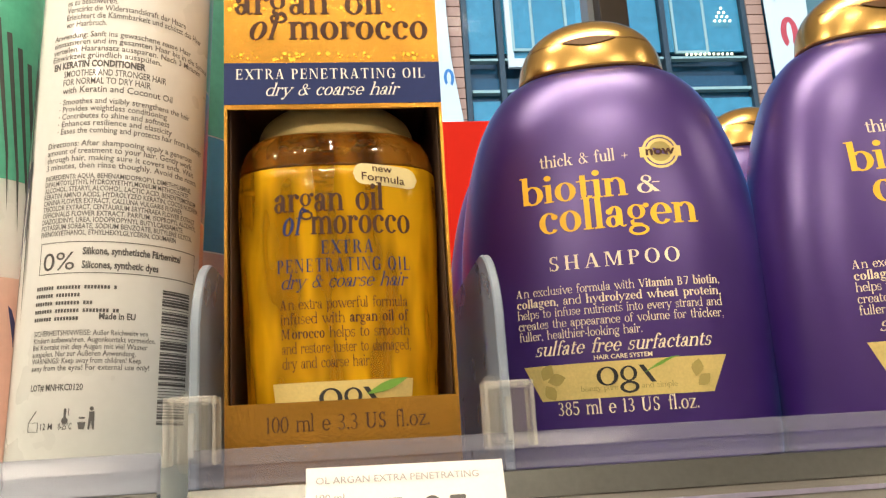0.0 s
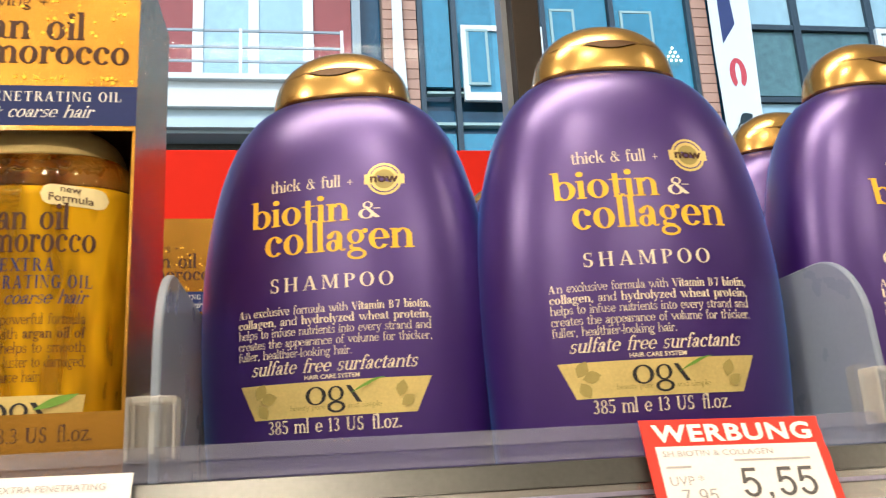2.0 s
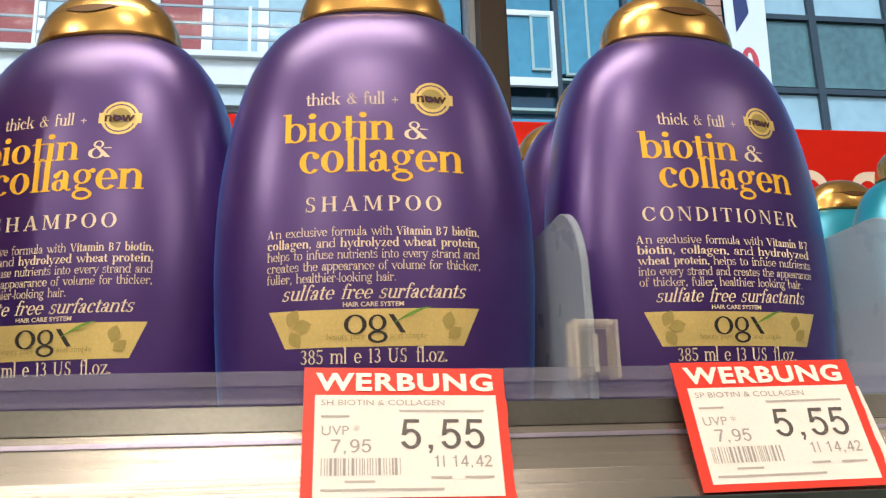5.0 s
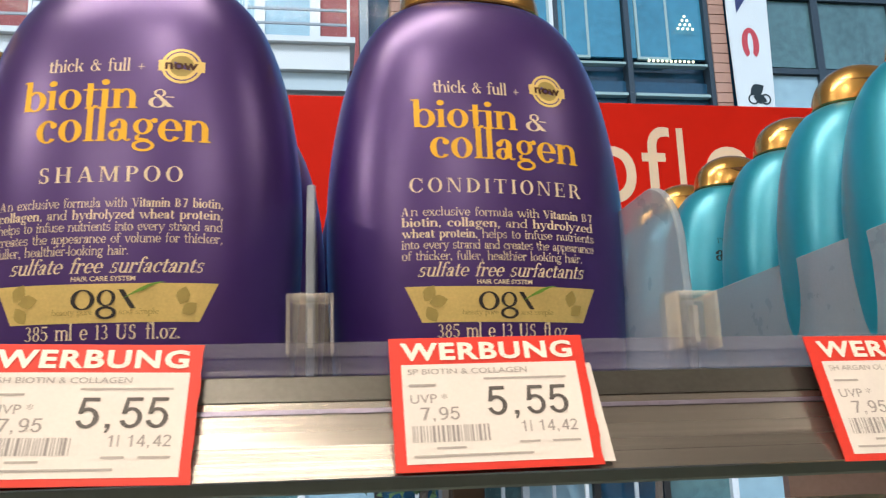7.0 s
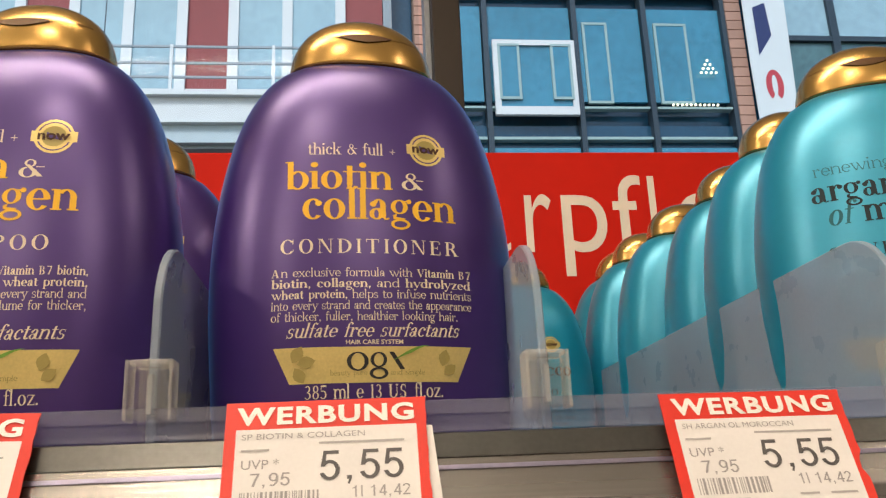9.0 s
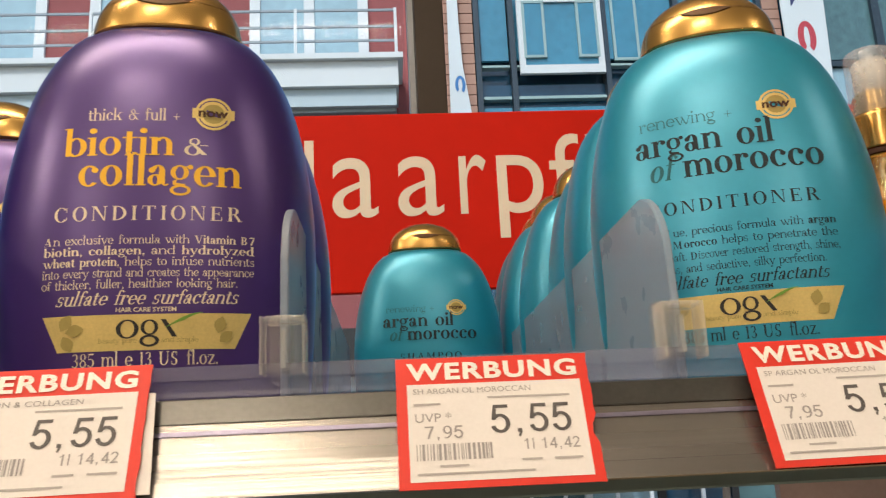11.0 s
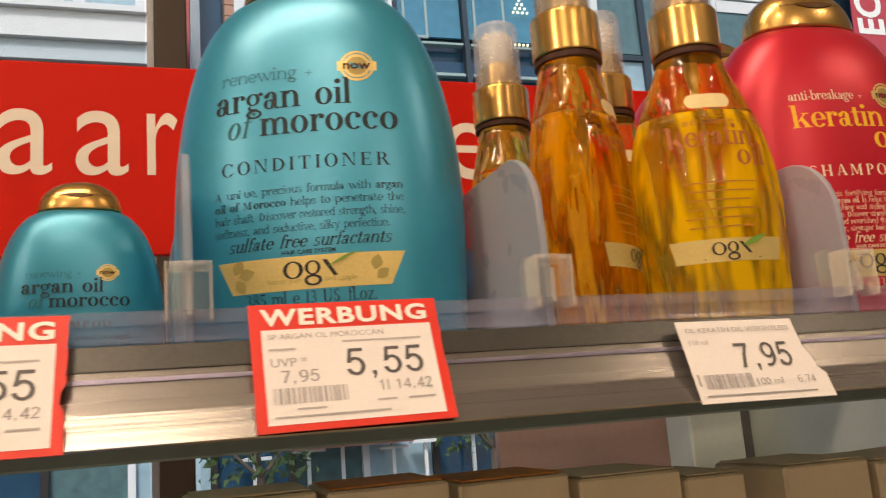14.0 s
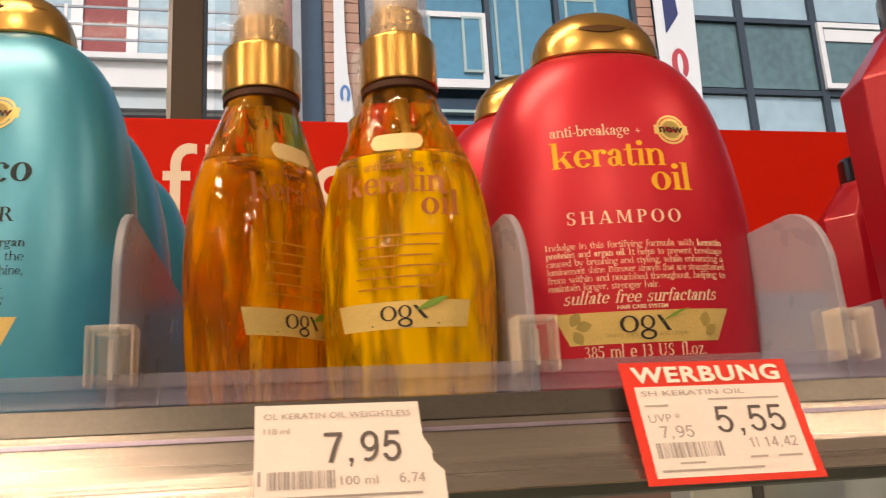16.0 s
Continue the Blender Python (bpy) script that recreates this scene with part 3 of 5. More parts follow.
    if ch == "L":
        return post(0.12) + [rect(0.30, 0, 0.94, 0.07), rect(0.88, 0.0, 0.94, 0.40)], 1.16
    if ch == "G":
        return arc(0.58, 0.7, 0.58, 0.73, 0.24, 0.07, 40, 320) + [rect(0.98, 0.94, 1.04, 1.38), rect(0.88, 0.02, 1.08, 0.60), rect(0.76, 0.56, 1.20, 0.62)], 1.44
    return [], 0.45


def sans_figure(ch):
    """Plain upright figures of even stroke; height 1. Returns polygons and advance."""
    if ch == "5":
        return [rect(0.11, 0.88, 0.51, 1.0), [(0.04, 0.46), (0.16, 0.46), (0.20, 1.0), (0.11, 1.0)]] + arc(0.27, 0.33, 0.27, 0.345, 0.12, 0.11, -162, 142), 0.62
    if ch == "7":
        return [rect(0.03, 0.88, 0.54, 1.0), [(0.14, 0), (0.27, 0), (0.40, 0.50), (0.54, 0.88), (0.41, 0.88), (0.27, 0.52)]], 0.62
    if ch in "96":
        out = arc(0.27, 0.68, 0.26, 0.335, 0.12, 0.11) + arc(0.20, 0.50, 0.335, 0.51, 0.12, 0.11, -112, 24)
        return (out if ch == "9" else [[(0.56 - x, 1 - z) for x, z in poly] for poly in out]), 0.62
    if ch == "1":
        return [rect(0.25, 0, 0.37, 1.0), [(0.08, 0.72), (0.25, 0.78), (0.25, 0.88), (0.08, 0.80)]], 0.62
    if ch == "4":
        return [rect(0.35, 0, 0.47, 1.0), rect(0.02, 0.23, 0.57, 0.34), [(0.02, 0.30), (0.14, 0.30), (0.44, 0.90), (0.37, 1.0)]], 0.62
    if ch == "2":
        return arc(0.28, 0.71, 0.26, 0.30, 0.12, 0.11, -10, 168) + [[(0.02, 0.0), (0.17, 0.08), (0.53, 0.64), (0.41, 0.64)], rect(0.02, 0, 0.54, 0.12)], 0.62
    if ch == "l":
        return [rect(0.06, 0, 0.16, 1.0)], 0.30
    if ch == ",":
        return [rect(0.10, 0, 0.22, 0.13), [(0.15, 0.0), (0.22, 0.0), (0.16, -0.17), (0.11, -0.14)]], 0.42
    return [], 0.36


def figures(body, x, z, width, height):
    polys, at = [], 0.0
    for ch in body:
        shapes, step = sans_figure(ch)
        polys += [[(p + at, q) for p, q in poly] for poly in shapes]
        at += step
    return set_print(polys, x, z, width, height)


def capital_word(body, x, z, width, height):
    polys, at = [], 0.0
    for ch in body:
        shapes, step = capital(ch)
        polys += [[(p + at, q) for p, q in poly] for poly in shapes]
        at += step + 0.12
    return set_print(polys, x, z, width, height)


def lay(polys, surface, raise_by=0.00012):
    """A thin print on a surface: surface(x, z) gives the y of its front. Neighbouring strokes differ by a hair in height."""
    bm = bmesh.new()
    for k, poly in enumerate(polys):
        lift = raise_by + 0.00001 * (k % 6)
        try:
            f = bm.faces.new([bm.verts.new((x, surface(x, z) - lift, z)) for x, z in poly])
        except ValueError:
            continue
        f.normal_update()
        if f.normal.y > 0:
            f.normal_flip()
    return bm


def lay_sheet(polys, surface):
    """A printed field in one piece, that follows the surface."""
    bm = lay(polys, surface, 0.0001)
    for v in bm.verts:
        v.co.y = surface(v.co.x, v.co.z) - 0.0001
    bmesh.ops.remove_doubles(bm, verts=bm.verts, dist=1e-6)
    return bm


def flat(x, z):
    return 0.0


def spread_quad(bl, br, tr, tl, n=14):
    """A four-cornered field cut into strips, so that it can follow a curve."""
    out = []
    for i in range(n):
        f, g = i / n, (i + 1) / n
        lo = lambda t: (bl[0] + (br[0] - bl[0]) * t, bl[1] + (br[1] - bl[1]) * t)
        hi = lambda t: (tl[0] + (tr[0] - tl[0]) * t, tl[1] + (tr[1] - tl[1]) * t)
        out.append([lo(f), lo(g), hi(g), hi(f)])
    return out


def pill(x0, x1, z0, z1, drop=0.0, n=24):
    """A field with round ends, cut into strips; drop lowers the far end."""
    mid, half = (z0 + z1) / 2, (z1 - z0) / 2

    def edge(x):
        d = min(x - x0, x1 - x)
        return half * (1.0 if d >= half else max(0.0, 1 - (1 - d / half) ** 2) ** 0.5)
    xs = [x0 + (x1 - x0) * i / n for i in range(n + 1)]
    tilt = [drop * i / n for i in range(n + 1)]
    return [[(xs[i], mid + tilt[i] - edge(xs[i]) - 1e-5), (xs[i + 1], mid + tilt[i + 1] - edge(xs[i + 1]) - 1e-5), (xs[i + 1], mid + tilt[i + 1] + edge(xs[i + 1])), (xs[i], mid + tilt[i] + edge(xs[i]))] for i in range(n)]


def leaf(x, z, length, angle, fat=0.35):
    c, s = math.cos(radians(angle)), math.sin(radians(angle))
    pts = [(t * length, fat * length * math.sin(math.pi * t) * side) for side, ts in ((1, (0, .2, .4, .6, .8, 1)), (-1, (.8, .6, .4, .2))) for t in ts]
    return [(x + a * c - b * s, z + a * s + b * c) for a, b in pts]


# ---- the shop room ----
def structure(name, bm, mat, label, parent=None):
    return tagged(part(name, bm, mat, parent), label, name.split("_")[0], kind="structure")


structure("floor", boxes((-5, 6, -6, 1.4, -0.12, 0.0)), FLOOR_TILE, "grey tiled shop floor under the shelving")
structure("ceiling", boxes((-5, 6, -6, 1.4, 3.0, 3.15)), CEILING_WHITE, "plain white suspended shop ceiling with lamps")
structure("wall_back", boxes((-5, 6, -6.2, -6, 0, 3)), WALL_PAINT, "plain off-white painted wall of the shop")
structure("wall_west", boxes((-5.2, -5, -6.2, 1.4, -0.12, 3.15)), WALL_PAINT, "plain off-white painted side wall of the shop")
structure("wall_east", boxes((6, 6.2, -6.2, 1.4, -0.12, 3.15)), WALL_PAINT, "plain off-white painted side wall of the shop")
structure("wall_window_sill", boxes((-5, 6, 1.2, 1.4, 0, 0.35)), WALL_PAINT, "low painted wall under the shop window")
structure("wall_window_head", boxes((-5, 6, 1.2, 1.4, 2.85, 3.0)), WALL_PAINT, "painted lintel above the shop window")
window = holder("window_1", "large fixed shop window with dark bronze posts", "window", kind="structure")
for wx in (-2.95, -1.28, 0.388, 2.056, 3.72):
    post = part("post", rounded(boxes((wx, wx + 0.046, 1.2, 1.27, 0.35, 2.85)), 0.002), POST_BROWN, window, "dark bronze window post")
    part("post_edge", boxes((wx - 0.010, wx - 0.0005, 1.23, 1.27, 0.35, 2.85)), POST_GREY, post, "grey aluminium glazing edge")
for wx in (-5.0, -2.894, -1.226, 0.443, 2.112, 3.776):
    pane = part("pane", boxes((wx, {-5.0: -2.97, 3.776: 6.0}.get(wx, wx + 1.60), 1.288, 1.294, 0.35, 2.85)), GLASS, window, "clear window pane")
    pane.visible_shadow = False

for px, py, pw, pd, watts in PANELS:
    lamp_body = holder("ceiling_light", "white rectangular ceiling light that is switched on", "ceiling light", "ceiling lights", m=pose(px, py, 3.0))
    part("frame", boxes((-pw / 2 - .03, -pw / 2, -pd / 2 - .03, pd / 2 + .03, -.05, -0.002), (pw / 2, pw / 2 + .03, -pd / 2 - .03, pd / 2 + .03, -.05, -0.002),
                        (-pw / 2, pw / 2, -pd / 2 - .03, -pd / 2, -.05, -0.002), (-pw / 2, pw / 2, pd / 2, pd / 2 + .03, -.05, -0.002)), LAMP_FRAME, lamp_body)
    part("diffuser", boxes((-pw / 2 + .001, pw / 2 - .001, -pd / 2 + .001, pd / 2 - .001, -.030, -.012)), glow_material("lit_diffuser", LAMP_COLOUR, 2.0), lamp_body, "lit white diffuser")

# ---- the street outside ----
structure("ground", boxes((-400, 400, 1.4, 800, -0.5, -0.16)), PAVING, "grey paved ground of the street")
structure("road", boxes((-120, 120, 4.2, 9.6, -0.158, -0.15)), ASPHALT, "dark asphalt road between the pavements")
structure("pavement", rounded(boxes((-120, 120, 9.6, 13.2, -0.158, -0.02)), 0.01), PAVING, "raised grey pavement along the houses")


def facade_window(parent, x0, x1, z0, z1, y, frame_w, panes, frame_mat, pane_mat, proud=0.06, low=0.0):
    """A window of a house: frame, upright panes, sill."""
    w = bmesh.new()
    xs = [x0 + (x1 - x0) * i / panes for i in range(panes + 1)]
    box(w, x0, x1, y - proud, y + 0.02, z0, z0 + frame_w + low)
    box(w, x0, x1, y - proud, y + 0.02, z1 - frame_w, z1)
    for i, a in enumerate(xs):
        lo = a if i == 0 else a - frame_w * (1 if i == panes else 0.5)
        box(w, lo, lo + frame_w, y - proud + 0.002, y + 0.02, z0 + frame_w + low, z1 - frame_w)
    ob = part("window", w, frame_mat, parent)
    for i in range(panes):
        part("pane", boxes((xs[i] + frame_w * 0.5, xs[i + 1] - frame_w * 0.5, y - 0.02, y + 0.03, z0 + frame_w + low - 0.01, z1 - frame_w + 0.01)), pane_mat, ob)
    return ob


# dull red house with a long balcony
house = holder("red_house", "dull red rendered house with white windows and a long white balcony", "house", m=pose(0, 0, 0))
part("wall", boxes((-14, 0.80, 13, 20, -0.16, 10.6)), HOUSE_RED, house, "dull red rendered wall")
part("roof", prism([(-14.4, 10.61), (0.9, 10.61), (-1.5, 12.2), (-12, 12.2)], 12.6, 20), ROOF_SLATE, house, "dark slate roof")
for fx0, fx1 in ((-13.4, -11.7), (-10.8, -9.1), (-8.2, -6.5), (-6.0, -5.05), (-4.36, -2.45), (-1.78, 0.17)):
    facade_window(house, fx0, fx1, 7.56, 9.9, 13, 0.17, 2 if fx1 - fx0 > 1.2 else 1, HOUSE_WHITE, PANE_LIGHT)
balcony = part("balcony", boxes((-14, 0.62, 12.1, 13, 6.95, 7.355)), HOUSE_WHITE, house, "white balcony parapet slab")
part("ledge", boxes((-14, 0.70, 12.0, 13, 7.36, 7.45)), HOUSE_WHITE, balcony)
part("gutter", boxes((-14, 0.58, 12.2, 13, 6.66, 6.945)), HOUSE_BLUE, balcony, "pale blue-grey edge under the balcony")
# the shadow below the balcony edge, built as a grey strip
part("shadow_strip", boxes((-14, 0.56, 12.3, 13, 6.60, 6.655)), HOUSE_GREY, balcony, "grey strip that stands in for the shadow under the balcony")
for rz in (7.70, 7.94, 8.22):
    part("rail", boxes((-14, 0.62, 12.13, 12.16, rz, rz + 0.035)), HOUSE_GREY, balcony, "thin metal rail")
for k in range(10):
    rx = 0.58 - 1.55 * k
    part("rail_post", boxes((rx, rx + 0.045, 12.125, 12.165, 7.455, 8.27)), HOUSE_WHITE, balcony, "thin white rail post")
part("fascia", boxes((-14, 0.78, 12.7, 13, 5.9, 6.59)), SHOP_DARK, house, "dark shop fascia")
part("downpipe", boxes((0.81, 0.95, 12.85, 13.05, 0.0, 10.6)), HOUSE_GREY, house, "grey downpipe")
part("cable", boxes((-3.47, -3.455, 11.95, 11.965, 6.5, 10.6)), MULLION, house, "thin dark cable")

# cladding strips and the blue glass house
glass_house = holder("glass_office_building", "blue glass office building with dark mullions and white window frames", "building")
part("wall", boxes((0.96, 18, 13.25, 20, -0.16, 10.8)), PANE_DARK, glass_house, "dark blue wall behind the glazing")
part("roof", boxes((0.9, 18.1, 13.1, 20.1, 10.81, 11.0)), HOUSE_GREY, glass_house)
part("spandrel", boxes((1.95, 6.86, 13.12, 13.25, 5.8, 7.36)), PANE_DARK, glass_house, "dark blue spandrel glass")
for gx0, gx1 in ((2.04, 2.50), (2.62, 4.09), (4.20, 5.36), (5.50, 6.84)):
    for gz0, gz1 in ((7.78, 9.6), (9.9, 10.7)):
        part("pane", boxes((gx0, gx1, 13.06, 13.12, gz0, gz1)), PANE_BLUE, glass_house, "blue window pane")
    part("lower_pane", boxes((gx0, gx1, 13.04, 13.12, 5.6, 6.92)), PANE_BLUE, glass_house, "light blue lower pane")
    part("transom", boxes((gx0, gx1, 12.98, 13.12, 7.05, 7.10)), SASH, glass_house, "pale transom bar")
    part("transom", boxes((gx0, gx1, 12.98, 13.12, 7.62, 7.66)), SASH, glass_house, "pale transom bar")
for gx in (1.93, 2.52, 4.11, 5.38, 6.85):
    part("mullion", boxes((gx, gx + 0.09, 12.96, 13.2, 5.6, 10.8)), MULLION, glass_house, "dark mullion")
facade_window(glass_house, 2.66, 4.09, 7.46, 8.86, 12.94, 0.10, 1, HOUSE_WHITE, PANE_BLUE, low=0.05)
for gx0, gx1 in ((2.74, 3.12), (3.66, 4.02), (4.3, 4.75), (5.6, 6.2)):
    facade_window(glass_house, gx0, gx1, 7.74, 8.78 if gx0 < 4.1 else 9.3, 12.90 if gx0 < 4.1 else 13.05, 0.045, 1, SASH, PANE_BLUE, 0.03)
# smoky glazing on the far side of the second cladding strip
for gx0, gx1 in ((7.9, 8.90), (9.05, 10.42), (10.55, 13.0)):
    for gz0, gz1 in ((5.6, 7.52), (7.68, 8.96), (9.06, 10.7)):
        part("pane", boxes((gx0, gx1, 13.04, 13.2, gz0, gz1)), PANE_SMOKE if gz0 > 7 and gz0 < 9 else PANE_LIGHT, glass_house, "smoky reflecting pane")
for gx in (8.90, 10.42, 13.0):
    part("mullion", boxes((gx, gx + 0.14, 12.96, 13.2, 5.6, 10.8)), MULLION, glass_house, "dark mullion")
for gz in (7.53, 8.97):
    part("mullion", boxes((7.9, 13.0, 12.97, 13.2, gz, gz + 0.10)), MULLION, glass_house, "dark cross bar")
facade_window(glass_house, 10.50, 12.0, 7.66, 9.0, 12.95, 0.10, 1, HOUSE_WHITE, PANE_SMOKE)
part("blind", boxes((10.62, 11.9, 12.90, 12.92, 8.62, 8.86)), HOUSE_WHITE, glass_house, "half-lowered white blind")
# chains of small lights behind the blue panes
for k in range(11):
    part("light_bulb", turned([(0.008, 0), (0.021, 0.008), (0.021, 0.034), (0.008, 0.042)], 8, 5.78 + 0.08 * k, 12.99), FAIRY_LIGHT, glass_house, "small lit warm bulb")
for ob in [o for o in glass_house.children if o.name.startswith("light_bulb")]:
    ob.location = (0, 0, 7.68)
for row in range(4):
    for k in range(4 - row):
        b = part("light_bulb", turned([(0.008, 0), (0.021, 0.008), (0.021, 0.034), (0.008, 0.042)], 8, 6.36 + 0.09 * (k + row * 0.5), 12.99), FAIRY_LIGHT, glass_house, "small lit warm bulb")
        b.location = (0, 0, 8.30 + 0.08 * row)
# shopfronts on the ground floor opposite
shop = holder("shopfront", "dark shopfront with reflecting panes under a brown awning", "shopfront")
part("frame", boxes((-8, 9, 12.6, 12.98, 2.6, 3.3), (-8, 9, 12.6, 12.98, -0.02, 0.35)), SHOP_DARK, shop, "dark shopfront frame")
for k in range(14):
    sx = -7.6 + 1.08 * k
    part("pane", boxes((sx, sx + 0.98, 12.72, 12.76, 0.36, 2.59)), (PANE_SMOKE, PANE_LIGHT, PANE_DARK, PANE_LIGHT)[(k * 5 + k // 3) % 4], shop, "reflecting shop pane")
    part("post", boxes((sx + 0.98, sx + 1.08, 12.62, 12.80, 0.36, 2.59)), SHOP_DARK if k % 3 else HOUSE_WHITE, shop)
part("awning", prism([(2.0, 1.05), (3.7, 1.05), (3.6, 1.32), (2.1, 1.32)], 11.9, 12.60), AWNING, shop, "brown awning")
for k in range(6):
    px = 1.5 + 0.62 * k + 0.13 * (k % 2)
    part("display_stand", boxes((px, px + 0.05, 12.4, 12.45, -0.02, 1.22), (px - 0.20, px + 0.25, 12.3, 12.55, 0.95 + 0.05 * (k % 3), 0.99 + 0.05 * (k % 3))), HOUSE_WHITE, shop, "thin white display stand")


def small_tree(x, y, height, seed):
    """A street tree: tapered trunk, a few limbs and many leaf clumps."""
    rnd = random.Random(seed)
    t = holder("street_tree", "small leafy street tree on the pavement", "tree", "street trees", m=pose(x, y, -0.03))
    trunk = bmesh.new()
    for (x0, y0, z0, x1, y1, z1, r0, r1) in [(0, 0, 0, 0.05, 0, height * 0.45, 0.07, 0.05)] + [(0.05, 0, height * 0.42, 0.6 * math.cos(q), 0.6 * math.sin(q), height * 0.75, 0.04, 0.012) for q in (0.3, 1.7, 3.1, 4.6)]:
        lo = [trunk.verts.new((x0 + r0 * math.cos(s), y0 + r0 * math.sin(s), z0)) for s in [k * math.pi / 3 for k in range(6)]]
        hi = [trunk.verts.new((x1 + r1 * math.cos(s), y1 + r1 * math.sin(s), z1)) for s in [k * math.pi / 3 for k in range(6)]]
        for k in range(6):
            trunk.faces.new((lo[k], lo[(k + 1) % 6], hi[(k + 1) % 6], hi[k]))
    part("trunk", trunk, BARK, t, "tapered brown trunk")
    crown = bmesh.new()
    for k in range(420):
        q, u = rnd.uniform(0, 6.28), rnd.random() ** 0.5
        cx, cy, cz = 0.75 * u * math.cos(q), 0.75 * u * math.sin(q), height * (0.42 + 0.58 * rnd.random())
        s = rnd.uniform(0.03, 0.09)
        v = [crown.verts.new((cx + rnd.uniform(-s, s), cy + rnd.uniform(-s, s), cz + rnd.uniform(-s, s))) for n in range(4)]
        crown.faces.new(v[:3])
        crown.faces.new(v[1:])
    part("crown", crown, LEAVES, t, "loose crown of small leaves")


small_tree(1.45, 11.3, 1.9, 3)
small_tree(4.7, 11.5, 2.1, 5)
small_tree(-3.2, 11.4, 2.2, 8)

# hanging banners
banner = holder("banner_small", "narrow white cloth banner with a blue mark on the house", "banner")
part("cloth", prism([(1.45, 6.3), (1.86, 6.3), (1.78, 6.9), (1.69, 7.6), (1.66, 8.4), (1.65, 10.7), (1.50, 10.7), (1.48, 8.4)], 12.80, 12.82), BANNER_WHITE, banner, "white cloth")
part("mark", lay([[(a + 1.635, b + 7.24) for a, b in poly] for poly in arc(0, 0, 0.085, 0.16, 0.05, 0.05, -60, 230)], lambda x, z: 12.79), BANNER_BLUE, banner, "blue curved mark")
part("bracket", boxes((1.52, 1.62, 12.81, 12.96, 10.6, 10.66)), MULLION, banner)
big_banner = holder("banner_large", "white cloth banner with red and dark marks hanging on the house", "banner")
part("cloth", prism([(7.22, 5.9), (7.84, 5.9), (7.90, 7.2), (7.96, 9.0), (8.0, 10.7), (7.20, 10.7), (7.18, 8.4)], 12.78, 12.80), BANNER_WHITE, big_banner, "white cloth")
part("red_mark", lay([[(a + 7.56, b + 7.98) for a, b in poly] for poly in arc(0, 0, 0.16, 0.30, 0.11, 0.10, -60, 240)], lambda x, z: 12.775), BANNER_RED, big_banner, "red curved mark")
part("dark_mark", lay([[(7.36, 8.55), (7.64, 8.95), (7.60, 9.6), (7.36, 9.5)]], lambda x, z: 12.775), TUBE_NAVY, big_banner, "dark printed field")
part("rider_mark", lay([leaf(7.45, 7.05, 0.30, 30), leaf(7.5, 7.0, 0.26, -20)] + [[(a + 7.5, b + 6.95) for a, b in poly] for poly in arc(0, 0, .1, .1, .03, .03)]
                       + [[(a + 7.72, b + 6.95) for a, b in poly] for poly in arc(0, 0, .1, .1, .03, .03)], lambda x, z: 12.775), SLATE_PRINT, big_banner, "dark blurred mark")
part("bracket", boxes((7.3, 7.9, 12.79, 13.02, 10.2, 10.26)), MULLION, big_banner)
red_banner = holder("banner_red", "red cloth banner with two pale letters", "banner")
part("cloth", prism([(13.5, 7.0), (15.2, 7.0), (15.3, 10.7), (13.75, 10.7)], 12.6, 12.62), BANNER_RED, red_banner, "red cloth")
part("lettering", lay([[(14.35 - b * 0.9, 8.2 + a * 0.75) for a, b in poly] for poly in plain_text("EC", 1.0, 0.03)], lambda x, z: 12.59), WHITE_PRINT, red_banner, "pale letters")
part("bracket", boxes((13.9, 15.0, 12.61, 13.27, 10.4, 10.46)), MULLION, red_banner)


# ---- the shelf ----
SHELF = 1.447      # top of the shelf board
shelf = holder("shelf", "metal shop shelf with an aluminium price rail, in use", "shelf", m=pose(0, 0, 0))
part("board", boxes((-0.0505, 1.6, 0.196, 0.565, SHELF - 0.0055, SHELF)), SHELF_METAL, shelf, "grey-green steel shelf board")


def rail(x0, x1):
    """The sloping aluminium price rail with its clear front riser."""
    r = [(0.1985, 1.4590), (0.1950, 1.4592), (0.1930, 1.4545), (0.1905, 1.4490), (0.1880, 1.4435), (0.1850, 1.4388), (0.1835, 1.4366), (0.1880, 1.4358), (0.1985, 1.4400)]
    a = part("price_rail", plate_x(r, x0, x1), ALUMINIUM, shelf, "brushed aluminium price rail")
    part("groove", plate_x([(0.1952, 1.4594), (0.19455, 1.4592), (0.1921, 1.4535), (0.1930, 1.4533)], x0, x1), GROOVE, a, "groove strip darkened for the reflection of a dark ceiling")
    part("ridge", plate_x([(0.1918, 1.4516), (0.19135, 1.4516), (0.19085, 1.4506), (0.1913, 1.4504)], x0, x1), VIOLET_LINE, a, "violet-grey ridge")
    part("lower_lip", plate_x([(0.1866, 1.4404), (0.18545, 1.4402), (0.18290, 1.4364), (0.1848, 1.4360)], x0, x1), ALUMINIUM, a)
    part("riser", plate_x([(0.1985, 1.4592), (0.1985, 1.4668), (0.1970, 1.4676), (0.1958, 1.4668), (0.1952, 1.4640), (0.1962, 1.4636), (0.1962, 1.4612), (0.1948, 1.4610), (0.1944, 1.4598), (0.1950, 1.4594)], x0, x1),
         RISER, a, "clear plastic riser strip")


rail(-0.0495, 1.6)
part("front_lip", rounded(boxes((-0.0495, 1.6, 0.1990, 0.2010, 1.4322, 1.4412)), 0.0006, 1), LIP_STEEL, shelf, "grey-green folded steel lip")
neighbour = holder("shelf", "metal shop shelf with a worn price rail beside a joint", "shelf")
shelf = neighbour
rail(-1.2, -0.0560)
part("board", boxes((-1.2, -0.0560, 0.196, 0.565, SHELF - 0.0055, SHELF)), SHELF_METAL, neighbour, "grey-green steel shelf board")

